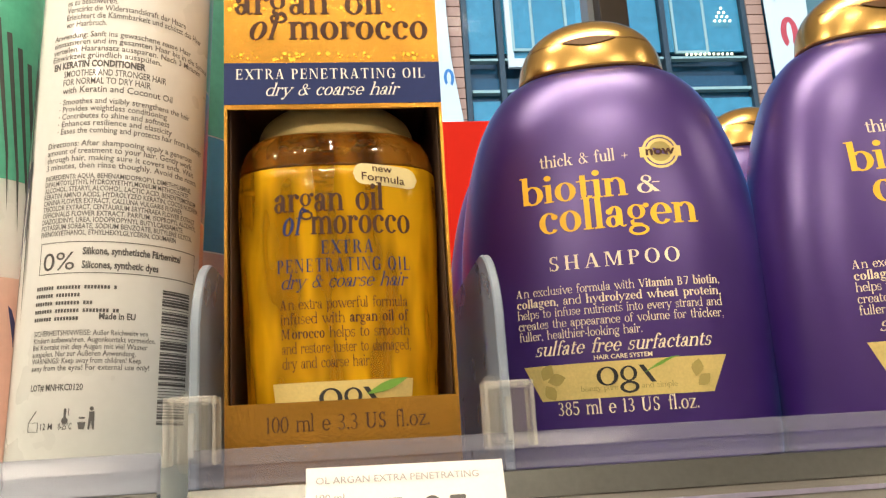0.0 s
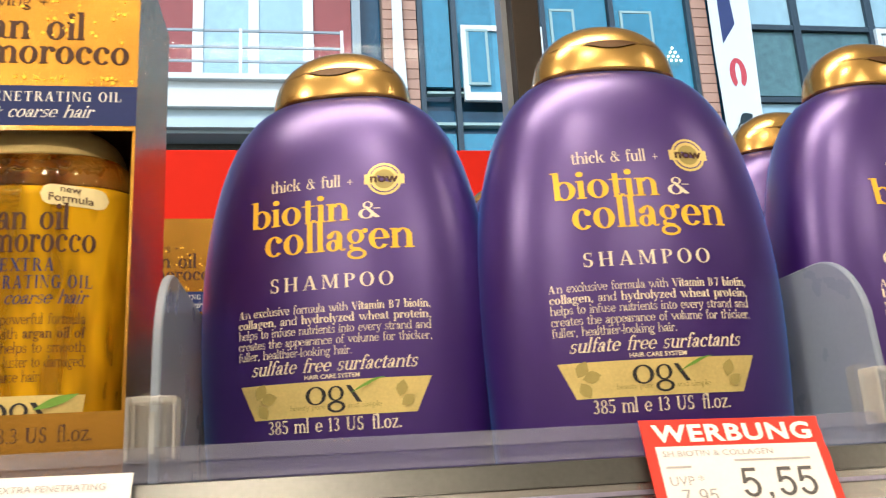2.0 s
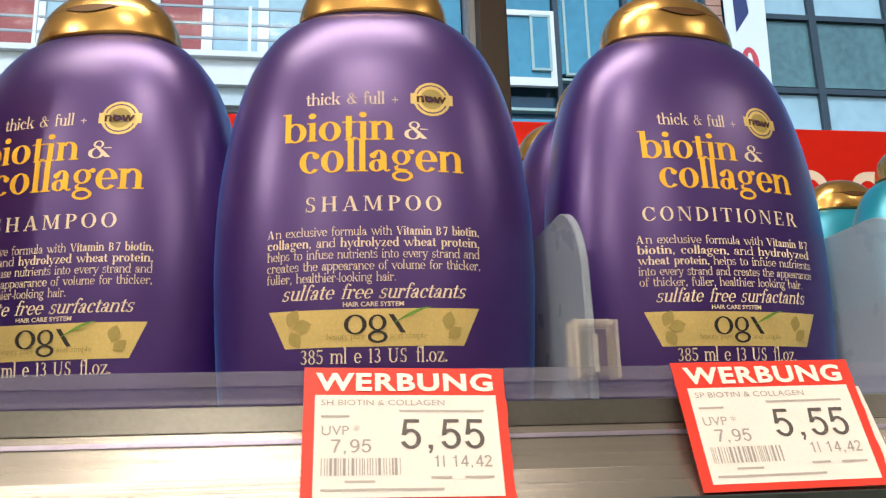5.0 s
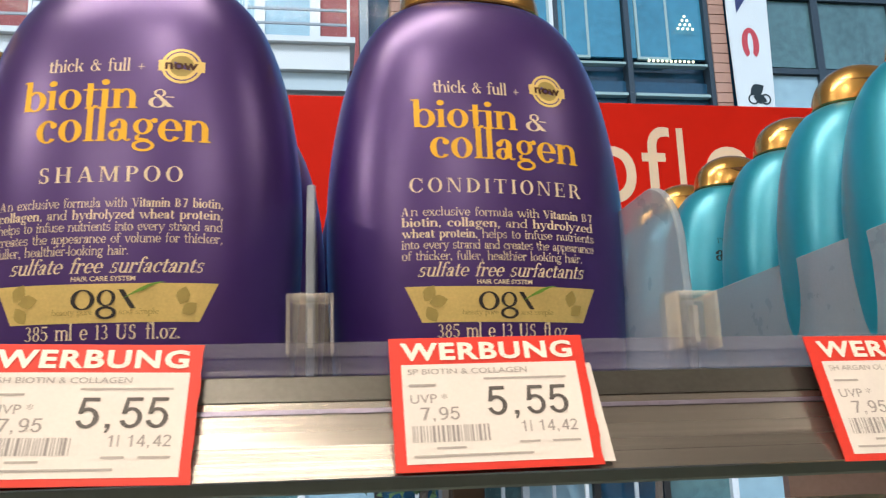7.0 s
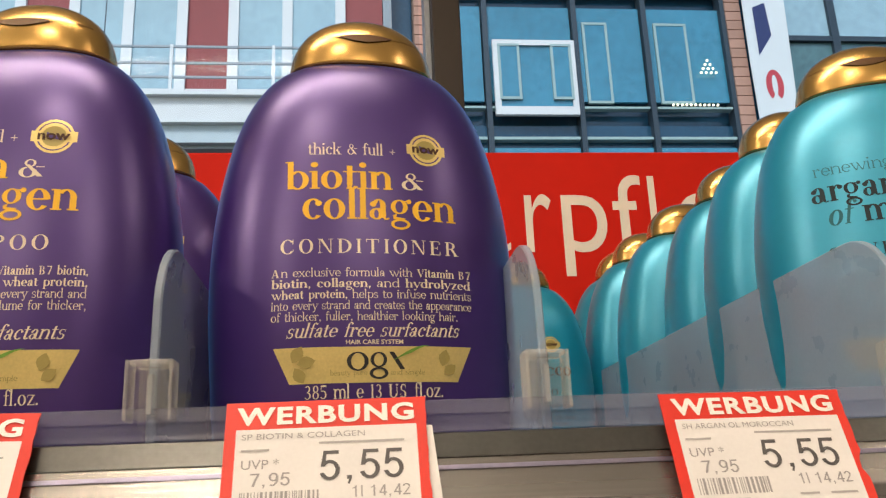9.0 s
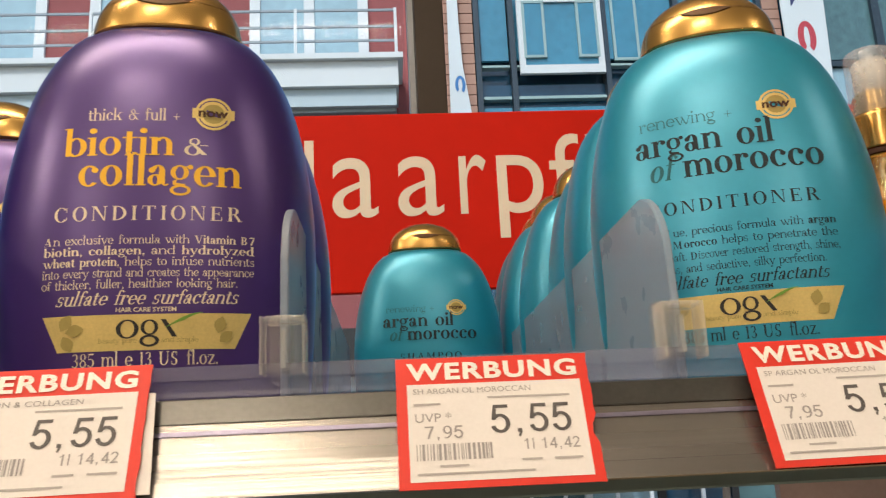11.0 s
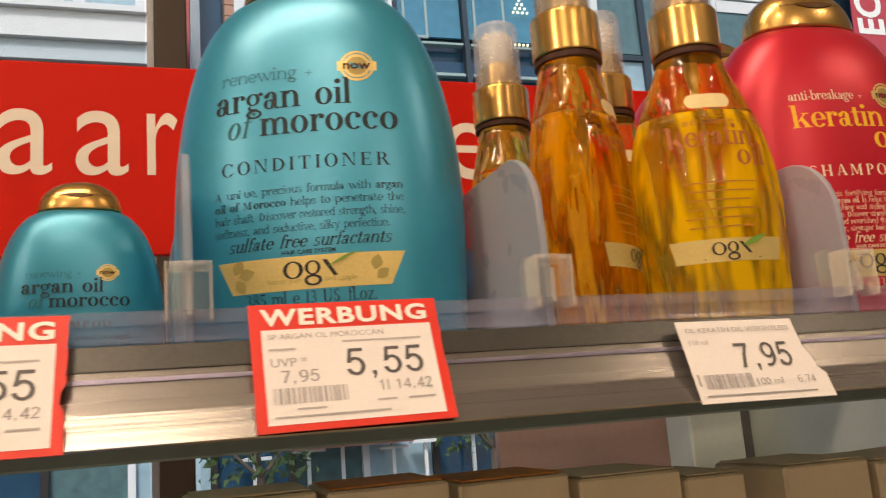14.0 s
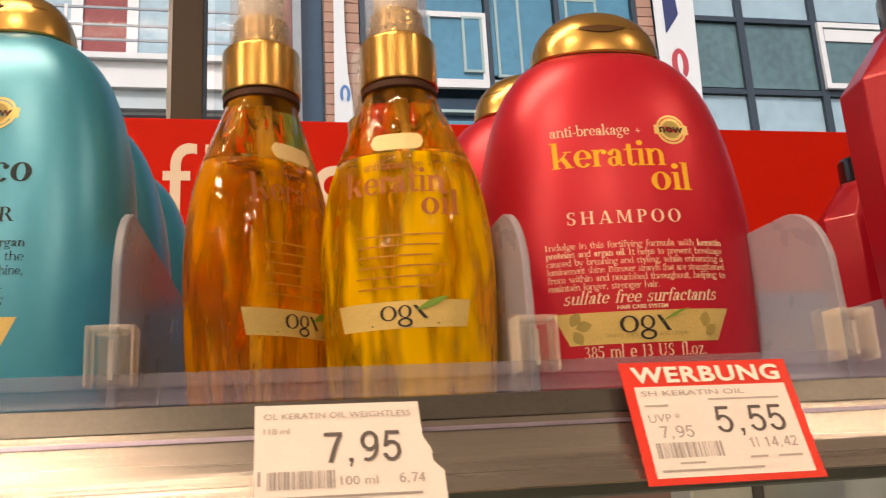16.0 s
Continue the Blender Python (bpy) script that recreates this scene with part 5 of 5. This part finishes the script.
def spray_bottle(m, oil, label):
    s = holder("oil_spray_bottle", label, "spray bottle", "amber oil spray bottles", m=m)
    fill = 0.0845
    part("body", loft(cut(SPRAY, 0.0, fill, 24), 2.0, 48, 34), oil, s, "clear bottle filled with amber oil", smooth=True)
    part("shoulder", loft(cut(SPRAY, fill + 0.0001, 0.1065), 2.0, 48, 14), EMPTY, s, "clear shoulder above the oil", smooth=True)
    part("neck_ring", turned([(0.0112, 0.1063), (0.0119, 0.1068), (0.0119, 0.1086), (0.0112, 0.1091)]), DARK_PRINT, s, "dark neck ring")
    part("collar", turned([(0.0118, 0.1092), (0.0121, 0.1094), (0.0122, 0.1097), (0.0122, 0.1100), (0.0122, 0.1232), (0.0122, 0.1236), (0.0119, 0.1244), (0.0112, 0.1249), (0.0109, 0.1250), (0.0091, 0.1252), (0.0089, 0.1253), (0.0088, 0.1255), (0.0088, 0.1279), (0.0088, 0.1281), (0.0092, 0.1283), (0.0092, 0.1285), (0.0092, 0.1295), (0.0092, 0.1297), (0.0086, 0.1301), (0.0086, 0.1304), (0.0086, 0.1342), (0.0086, 0.1345), (0.0080, 0.1351)]),
         GOLD, s, "gold pump collar", smooth=True)
    part("pump_head", turned([(0.0070, 0.1352), (0.0072, 0.1355), (0.0072, 0.1485), (0.0062, 0.1501)]), PUMP_WHITE, s, "white pump head", smooth=True)
    part("overcap", turned([(0.0098, 0.1256), (0.0100, 0.1260), (0.0099, 0.1515), (0.0092, 0.1537), (0.0070, 0.1549)]), COVER, s, "clear overcap", smooth=True)
    tube = bmesh.new()
    pts = [(0.002 * math.sin(k * 0.5), 0.004 * math.sin(k * 0.3), 0.105 - 0.0101 * k) for k in range(11)]
    last = None
    for px, py, pz in pts:
        ring = [tube.verts.new((px + 0.0016 * math.cos(a), py + 0.0016 * math.sin(a), pz)) for a in [2 * math.pi * i / 8 for i in range(8)]]
        if last:
            for i in range(8):
                tube.faces.new((last[i], last[(i + 1) % 8], ring[(i + 1) % 8], ring[i]))
        last = ring
    part("dip_tube", tube, PUMP_WHITE, s, "pale dip tube in the oil", smooth=True)
    part("heading", lay(fat_word("keratin", -0.0155, 0.0715, 0.0290, 0.0050) + fat_word("oil", 0.0065, 0.0645, 0.0105, 0.0050)
                        + serif_print("anti-breakage +", -0.010, 0.0790, 0.0200, 0.0018), spray_front), OIL_PRINT, s, "faint reddish heading")
    rows = [rect(-0.0130 + 0.0006 * (k % 2), 0.0585 - 0.0030 * k, 0.0130 - 0.002 * (k % 3), 0.0590 - 0.0030 * k) for k in range(6)]
    part("small_print", lay([p for r in rows for p in spread_quad(*r, 8)], spray_front), OIL_FINE, s, "faint reddish lines")
    band = part("logo_band", lay_sheet(spread_quad((-0.0172, 0.0322), (0.0172, 0.0322), (0.0186, 0.0398), (-0.0186, 0.0398), 36), spray_front), GOLD_BAND, s, "pale gold band")
    over = lambda x, z: spray_front(x, z) - 0.00012
    part("logo", lay(arc(-0.0040, 0.0365, 0.0024, 0.0021, 0.0009, 0.0003) + arc(0.0006, 0.0368, 0.0019, 0.0018, 0.0008, 0.0003) + arc(0.0006, 0.0338, 0.0021, 0.0013, 0.0008, 0.0005)
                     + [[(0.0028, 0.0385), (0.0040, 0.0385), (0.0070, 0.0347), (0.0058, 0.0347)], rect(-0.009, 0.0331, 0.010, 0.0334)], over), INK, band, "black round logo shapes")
    part("logo_leaf", lay([leaf(0.0038, 0.0371, 0.010, 22, 0.10)], lambda x, z: spray_front(x, z) - 0.0003), LEAF_PRINT, band, "green leaf stroke")
    part("sticker", lay_sheet(pill(-0.0078, 0.0078, 0.0853, 0.0905), spray_front), STICKER, s, "small pale gold sticker")
    return s


first_spray = spray_bottle(pose(0.5790, 0.2280, SHELF, 0, 0, -15), OIL, "clear spray bottle of golden oil with gold collar and white pump")
deep_spray = spray_bottle(pose(0.5365, 0.2370, SHELF, 0, 0, 44), OIL_DEEP, "clear spray bottle of deep amber oil turned sideways")
copy_thing(deep_spray, pose(0.5390, 0.3060, SHELF - 0.0, 0, 0, 50))
copy_thing(first_spray, pose(0.5800, 0.2900, SHELF, 0, 0, 10))


# ---- boxed argan oil ----
def oil_bottle(parent_m):
    o = holder("oil_bottle", "clear bottle of golden argan oil standing in its open gold box", "oil bottle", "argan oil", m=parent_m)
    shape = [(0.0, 0.0208, 0.0150), (0.002, 0.0224, 0.0165), (0.020, 0.0238, 0.0175), (0.060, 0.0258, 0.0185), (0.083, 0.0266, 0.0188), (0.0905, 0.0262, 0.0186), (0.0960, 0.0244, 0.0174), (0.0985, 0.0220, 0.0160)]

    def front(x, z):
        w, d = ease(shape, z)
        return -d * max(0.0, 1 - abs(x / w) ** 3) ** (1 / 3)
    part("body", loft(cut(shape, 0.0, 0.0885, 24), 3.0, 48, 34), OIL_BOXED, o, "clear bottle filled with golden oil", smooth=True)
    part("shoulder", loft(cut(shape, 0.0886, 0.0985), 3.0, 48, 12), EMPTY_BOXED, o, "clear shoulder above the oil", smooth=True)
    part("cap", loft([(0.0987, 0.0215, 0.0157), (0.1025, 0.0208, 0.0152), (0.1060, 0.0182, 0.0136), (0.1088, 0.0125, 0.0098), (0.1098, 0.002, 0.002)], 2.4, 40, 14), PALE_FOIL, o, "pale gold foil cap", smooth=True)
    part("heading", lay(fat_word("argan oil", -0.0160, 0.0765, 0.0275, 0.0046) + fat_word("morocco", -0.0070, 0.0705, 0.0250, 0.0046), front), DARK_PRINT, o, "dark brown heading")
    part("blue_print", lay(serif_print("EXTRA", -0.0045, 0.0655, 0.0130, 0.0024) + serif_print("PENETRATING OIL", -0.0155, 0.0610, 0.0330, 0.0024) + serif_print("dry & coarse hair", -0.0145, 0.0570, 0.0315, 0.0023, shear=0.3)
                           + fat_word("of", -0.0140, 0.0705, 0.006, 0.0044, 0, 0.25), front), BLUE_PRINT, o, "faded blue print")
    rows = ("An extra powerful formula", "infused with |argan oil of|", "|Morocco| helps to smooth", "and restore luster to damaged,", "dry and coarse hair.")
    lines = []
    for k, r in enumerate(rows):
        lines += serif_print(r, -0.0150 + 0.0001 * k, 0.0518 - 0.0036 * k, 0.0315 if k < 4 else 0.0215, 0.0018)
    part("description", lay(lines, front), DARK_PRINT, o, "small dark lines")
    band = part("logo_band", lay_sheet(spread_quad((-0.0160, 0.0250), (0.0160, 0.0250), (0.0170, 0.0340), (-0.0170, 0.0340), 14), front), GOLD_BAND, o, "pale gold band")
    over = lambda x, z: front(x, z) - 0.00012
    part("logo", lay(arc(-0.0032, 0.0300, 0.0028, 0.0024, 0.0011, 0.0004) + arc(0.0022, 0.0303, 0.0022, 0.0020, 0.0009, 0.0004) + arc(0.0022, 0.0270, 0.0024, 0.0015, 0.0009, 0.0005)
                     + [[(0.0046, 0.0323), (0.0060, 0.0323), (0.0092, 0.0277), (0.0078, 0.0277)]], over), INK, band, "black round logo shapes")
    part("logo_leaf", lay([leaf(0.0055, 0.0305, 0.011, 20, 0.10)], lambda x, z: front(x, z) - 0.0003), LEAF_PRINT, band, "green leaf stroke")
    st = part("sticker", lay_sheet(pill(0.0040, 0.0205, 0.0836, 0.0892, -0.0016), front), STICKER, o, "small cream sticker")
    part("sticker_lettering", lay(line("new", 0.0090, 0.0868, 0.0050, 0.0026, 0.01, rise=-0.0006) + line("Formula", 0.0062, 0.0845, 0.0110, 0.0030, 0.01, rise=-0.0014), lambda x, z: front(x, z) - 0.0002), DARK_PRINT, st)
    return o


def oil_box(m, with_bottle=True):
    W, D, H = 0.0555, 0.050, 0.160
    b = holder("oil_box", "gold foil card box with a window and a navy band", "carton", "argan oil", m=m)
    t = 0.0008
    z0, z1 = 0.0305, 0.1045
    panels = [("side_panel", (-W / 2, -W / 2 + t, 0, D, 0, H)), ("side_panel", (W / 2 - t, W / 2, 0, D, 0, H)), ("front_panel", (-W / 2 + t, W / 2 - t, 0, t, 0, z0)), ("front_panel", (-W / 2 + t, W / 2 - t, 0, t, z1, H)),
              ("top_panel", (-W / 2 + t, W / 2 - t, t, D - t, H - t, H)), ("base_panel", (-W / 2 + t, W / 2 - t, t, D - t, 0, 0.0010)), ("back_panel", (-W / 2 + t, W / 2 - t, D - t, D, 0, H))]
    for panel_name, dims in panels:
        part(panel_name, boxes(dims), GOLD_FOIL, b)
    # added dark sheets put the shade of the box's inside into colour
    part("shade_lining", boxes((-W / 2 + t + 0.0002, -W / 2 + t + 0.0006, 0.003, D - t, 0.002, H - t - 0.001), (W / 2 - t - 0.0006, W / 2 - t - 0.0002, 0.003, D - t, 0.002, H - t - 0.001),
                         (-W / 2 + t + 0.001, W / 2 - t - 0.001, 0.003, D - t - 0.001, 0.1150, 0.1154)), BOX_SHADE, b, "dark sheets that stand in for the shade inside the box")
    part("navy_band", lay([rect(-W / 2, 0.1058, W / 2, 0.1172)], flat), BLUE_PRINT, b, "navy band")
    up = lambda x, z: -0.0002
    part("band_lettering", lay(serif_print("EXTRA PENETRATING OIL", -W / 2 + 0.0030, 0.1126, 0.0485, 0.0020) + serif_print("dry & coarse hair", -W / 2 + 0.0105, 0.1080, 0.0345, 0.0023, 0.17, shear=0.35), up), WHITE_PRINT, b, "white words on the navy band")
    part("heading", lay(fat_word("argan oil", -W / 2 + 0.0028, 0.1310, 0.0385, 0.0053) + fat_word("morocco", -W / 2 + 0.0165, 0.1238, 0.0365, 0.0050) + fat_word("of", -W / 2 + 0.0065, 0.1238, 0.0095, 0.0050, 0, 0.3)
                        + serif_print("renewing +", -W / 2 + 0.0070, 0.1410, 0.0240, 0.0025), flat), DARK_PRINT, b, "dark brown heading")
    rnd = random.Random(4)
    specks = [disc(rnd.uniform(-W / 2 + 0.001, W / 2 - 0.001), rnd.choice((0.1180 + rnd.random() * 0.002, 0.1300 + rnd.random() * 0.014)), 0.0002 + 0.0005 * rnd.random(), None, 6) for k in range(90)]
    part("embossing", lay(specks, flat), GOLD_PRINT, b, "raised bright specks")["kind"] = "stuff"
    part("volume_lettering", lay(serif_print("100 ml e 3.3 US fl.oz.", -W / 2 + 0.0095, 0.0236, 0.0385, 0.0026, 0.13), flat), DARK_PRINT, b, "dark volume print")
    return b


first_box = oil_box(pose(-0.0165, 0.2100, SHELF, 0, 0, 0.5))
oil_bottle(pose(-0.0165, 0.2305, SHELF + 0.0012, 0, 0, 0.5))
copy_thing(first_box, pose(-0.0200, 0.4700, SHELF, 0, 0, 2))


# ---- white tubes ----
def white_tube(m, label):
    r0, H = 0.0236, 0.200
    t = holder("conditioner_tube", label, "bottle", "white tubes", m=m)
    part("body", turned([(r0 - 0.0010, 0.0), (r0, 0.001), (r0, H - 0.012), (r0 - 0.003, H - 0.003), (r0 - 0.008, H)], 64), TUBE_WHITE, t, "glossy white tube body", smooth=True)
    part("cap", turned([(0.012, H + 0.0002), (0.012, H + 0.022), (0.010, H + 0.024)], 40), TUBE_WHITE, t, "white screw cap", smooth=True)

    def wrap(polys):
        bm = bmesh.new()
        for poly in polys:
            vs = []
            for a, z in poly:
                q = a / r0
                vs.append(bm.verts.new(((r0 + 0.00012) * math.sin(q), -(r0 + 0.00012) * math.cos(q), z)))
            bm.faces.new(vs)
        return bm
    rnd = random.Random(11)
    rows = []
    # paragraphs: left edge, first baseline, line step, width of a character, boldness, lines
    text = ((-0.0112, 0.1409, 0.00217, 0.00084, 0.006, ("es zu beschweren.", "Verst\u00e4rkt die Widerstandskraft der Haare", "Erleichtert die K\u00e4mmbarkeit und sch\u00fctzt das Haar", "vor Haarbruch.")),
            (-0.0151, 0.1311, 0.00205, 0.00095, 0.006, ("Anwendung: Sanft ins gewaschene nasse Haar", "einmassieren und im gesamten Haar bis in die Spitzen", "verteilen. Haaransatz aussparen. Nach 3 Minuten", "Einwirkzeit gr\u00fcndlich aussp\u00fclen.")),
            (-0.0144, 0.1224, 0.0024, 0.00116, 0.035, ("EN KERATIN CONDITIONER",)),
            (-0.0106, 0.1198, 0.00235, 0.00106, 0.006, ("SMOOTHER AND STRONGER HAIR", "FOR NORMAL TO DRY HAIR", "with Keratin and Coconut Oil")),
            (-0.0112, 0.1119, 0.00206, 0.00085, 0.006, ("\u00b7 Smoothes and visibly strengthens the hair", "\u00b7 Provides weightless conditioning", "\u00b7 Contributes to shine and softness", "\u00b7 Enhances resilience and elasticity", "\u00b7 Eases the combing and protects hair from breakage")),
            (-0.0141, 0.1001, 0.00203, 0.00092, 0.006, ("Directions: After shampooing apply a generous", "amount of treatment to your hair. Gently work", "through hair, making sure it covers ends. Wait", "3 minutes, then rinse thoughly. Avoid the roots.")),
            (-0.0140, 0.0912, 0.00168, 0.00083, 0.010, ("INGREDIENTS: AQUA, BEHENAMIDOPROPYL DIMETHYLAMINE,", "DIPALMITOYLETHYL HYDROXYETHYLMONIUM METHOSULFATE,", "ALCOHOL, STEARYL ALCOHOL, LACTIC ACID, BEHENTRIMONIUM", "KERATIN AMINO ACIDS, HYDROLYZED KERATIN, COCOS NUCIFERA",
                                                         "CANINA FLOWER EXTRACT, CALLUNA VULGARIS FLOWER", "TRICOLOR EXTRACT, CENTAURIUM ERYTHRAEA FLOWER EXTRACT", "OFFICINALIS FLOWER EXTRACT, PARFUM, ISOPROPYL ALCOHOL,", "DIAZOLIDINYL UREA, IODOPROPYNYL BUTYLCARBAMATE,",
                                                         "POTASSIUM SORBATE, SODIUM BENZOATE, BUTYLENE GLYCOL,", "PHENOXYETHANOL, ETHYLHEXYLGLYCERIN, COUMARIN")),
            (-0.0014, 0.0710, 0.0036, 0.00076, 0.030, ("Silikone, synthetische F\u00e4rbemittel", "Silicones, synthetic dyes")),
            (0.0036, 0.0544, 0.0020, 0.00087, 0.030, ("Made in EU",)),
            (-0.0134, 0.0504, 0.00172, 0.00071, 0.004, ("SICHERHEITSHINWEISE: Au\u00dfer Reichweite von", "Kindern aufbewahren. Augenkontakt vermeiden.", "Bei Kontakt mit den Augen mit viel Wasser", "aussp\u00fclen. Nur zur \u00c4u\u00dferen Anwendung.", "WARNINGS: Keep away from children! Keep", "away from the eyes! For external use only!")),
            (-0.0130, 0.0369, 0.0020, 0.00100, 0.012, ("LOT# MNHKC0120",)), (-0.0090, 0.0275, 0.0020, 0.0008, 0.004, ("12 M", )), (-0.0043, 0.0275, 0.0020, 0.00055, 0.004, ("8-25\u00b0C", )))
    for left, base, step, char, bold, words in text:
        for k, w in enumerate(words):
            rows += line(w, left, base - step * k, min(char * len(w), 0.0485), min(0.0026, step * 1.12), bold, fine=2)
    rows += line("0%", -0.0123, 0.0671, 0.0090, 0.0066)
    rows += [p for z in (0.0742, 0.0661) for p in spread_quad((-0.0136, z), (0.0310, z), (0.0310, z + 0.0002), (-0.0136, z + 0.0002), 16)] + [rect(-0.0136, 0.0663, -0.0134, 0.0742), rect(0.0308, 0.0663, 0.0310, 0.0742), rect(-0.0014, 0.0693, 0.0100, 0.0694)]
    for k, n in enumerate((27, 16, 20, 28, 17)):
        rows += [rect(-0.0138 + 0.00079 * j, 0.0621 - 0.00198 * k, -0.0138 + 0.00079 * (j + 0.72), 0.0630 - 0.00198 * k) for j in range(n) if j % 9 != 7]
    for k in range(46):
        low = 0.0625 - 0.00076 * k
        high = low + rnd.choice((0.0002, 0.0004, 0.0006))
        rows += spread_quad((0.0192, low), (0.0290, low), (0.0290, high), (0.0192, high), 8)
    part("print", wrap(rows), BLACK_PRINT, t, "rows of small grey print")
    marks = [rect(-0.0130, 0.0270, -0.0098, 0.0271), rect(-0.0130, 0.0292, -0.0098, 0.0293), rect(-0.0130, 0.0271, -0.0128, 0.0292), rect(-0.0100, 0.0271, -0.0098, 0.0292), [(-0.0130, 0.0293), (-0.0127, 0.0293), (-0.0105, 0.0320), (-0.0108, 0.0321)]]
    marks += [disc(-0.0028, 0.0296, 0.0008), rect(-0.0031, 0.0296, -0.0025, 0.0325), rect(-0.0020, 0.0308, -0.0018, 0.0325)]
    marks += [[(0.0006, 0.0275), (0.0019, 0.0275), (0.0022, 0.0292), (0.0003, 0.0292)], rect(0.0006, 0.0300, 0.0020, 0.0304), disc(0.0034, 0.0324, 0.0005), [(0.0027, 0.0274), (0.0031, 0.0274), (0.0034, 0.0295), (0.0038, 0.0274), (0.0042, 0.0274), (0.0041, 0.0317), (0.0029, 0.0317)]]
    part("symbol_print", wrap(marks), BLACK_PRINT, t, "small black recycling symbols")
    # printed front on the far half of the tube
    def field(a0, a1, z0, z1, n=14):
        return spread_quad((a0, z0), (a1, z0), (a1, z1), (a0, z1), n)
    for a0, a1, z0, z1, field_mat, words in ((-0.052, -0.0250, 0.100, H - 0.014, TUBE_GREEN, "mint green print"), (0.0345, 0.050, 0.125, H - 0.014, TUBE_GREEN, "mint green print"), (0.0345, 0.050, 0.085, 0.1245, TUBE_BLUE, "sky blue print"),
                                             (-0.052, -0.0265, 0.020, 0.071, TUBE_PEACH, "peach print"), (0.0345, 0.050, 0.030, 0.0845, TUBE_PEACH, "peach print")):
        sheet = wrap(field(a0, a1, z0, z1))
        bmesh.ops.remove_doubles(sheet, verts=sheet.verts, dist=1e-6)
        part("colour_field", sheet, field_mat, t, words)
    leaves = []
    for k in range(7):
        a0 = -0.046 + 0.0034 * k
        leaves.append([(a0, 0.150 - 0.004 * k), (a0 + 0.0016, 0.150 - 0.004 * k), (a0 + 0.0052, 0.108 - 0.006 * k), (a0 + 0.0054, 0.090 - 0.006 * k), (a0 + 0.0044, 0.108 - 0.006 * k)])
    bm_leaves = wrap(leaves)
    for v in bm_leaves.verts:
        v.co.x, v.co.y = v.co.x * 1.01, v.co.y * 1.01
    part("leaf_print", bm_leaves, BLACK_PRINT, t, "black leaf strokes")
    bm_navy = wrap([[(-0.046, 0.0), (-0.032, 0.0), (-0.032, 0.045), (-0.038, 0.062), (-0.046, 0.070)], [(-0.030, 0.073), (-0.0225, 0.078), (-0.0215, 0.099), (-0.0260, 0.096)]])
    for v in bm_navy.verts:
        v.co.x, v.co.y = v.co.x * 1.006, v.co.y * 1.006
    part("navy_leaf", bm_navy, TUBE_NAVY, t, "navy leaf print")
    return t


tube = white_tube(pose(-0.0822, 0.2450, SHELF, 0, 2.0, 0), "glossy white conditioner tube with rows of small print")
copy_thing(tube, pose(-0.1272, 0.2630, SHELF, 0, 1.5, 148))
copy_thing(tube, pose(-0.0770, 0.2990, SHELF, 0, 1.0, -60))


# ---- faceted red bottles ----
def faceted_bottle(m):
    f = holder("faceted_bottle", "faceted red plastic bottle with a black gloss cap", "shampoo bottle", "faceted red bottles", m=m)
    bm = bmesh.new()
    rings = []
    for z, w, d in ((0.0, 0.028, 0.017), (0.004, 0.031, 0.019), (0.105, 0.035, 0.022), (0.136, 0.0355, 0.022), (0.158, 0.019, 0.015), (0.1615, 0.018, 0.014)):
        rings.append([bm.verts.new((x * w, y * d, z)) for x, y in ((-1, -0.45), (-0.55, -1), (0.55, -1), (1, -0.45), (1, 0.45), (0.55, 1), (-0.55, 1), (-1, 0.45))])
    for a, b in zip(rings, rings[1:]):
        for i in range(8):
            bm.faces.new((a[i], a[(i + 1) % 8], b[(i + 1) % 8], b[i]))
    bm.faces.new(rings[0][::-1])
    bm.faces.new(rings[-1])
    part("body", rounded(bm, 0.0006, 1), CRIMSON, f, "faceted red body")
    part("cap", turned([(0.0150, 0.1617), (0.0156, 0.1624), (0.0156, 0.1775), (0.0140, 0.1795)], 32), BLACK_GLOSS, f, "black gloss cap", smooth=False)
    return f


red_first = faceted_bottle(pose(0.8090, 0.2650, SHELF, 0, 0, -10))
for fx, fy in ((0.9330, 0.470), (0.9420, 0.418), (0.9480, 0.365)):
    copy_thing(red_first, pose(fx, fy, SHELF, 0, 0, -14))


# ---- cladding on the houses opposite ----
slab_a = bpy.data.meshes.new("cladding_slab")
bm_a = rounded(boxes((0, 0.285, -0.05, 0.05, 0, 0.172)), 0.004, 1)
bm_a.to_mesh(slab_a)
bm_a.free()
slab_a.materials.append(CLADDING)
for strip, (sx, cols) in {"strip_one": (1.335, 2), "strip_two": (6.93, 1)}.items():
    back = part("cladding", boxes((sx - 0.02, sx + 0.29 * cols, 13.0, 13.2, 4.5, 10.7)), MORTAR, glass_house, "salmon stone cladding strip")
    for r in range(33):
        for c in range(cols):
            piece = new("slab", slab_a)
            piece.parent = back
            piece.location = (sx + 0.291 * c, 12.98, 4.55 + 0.184 * r)
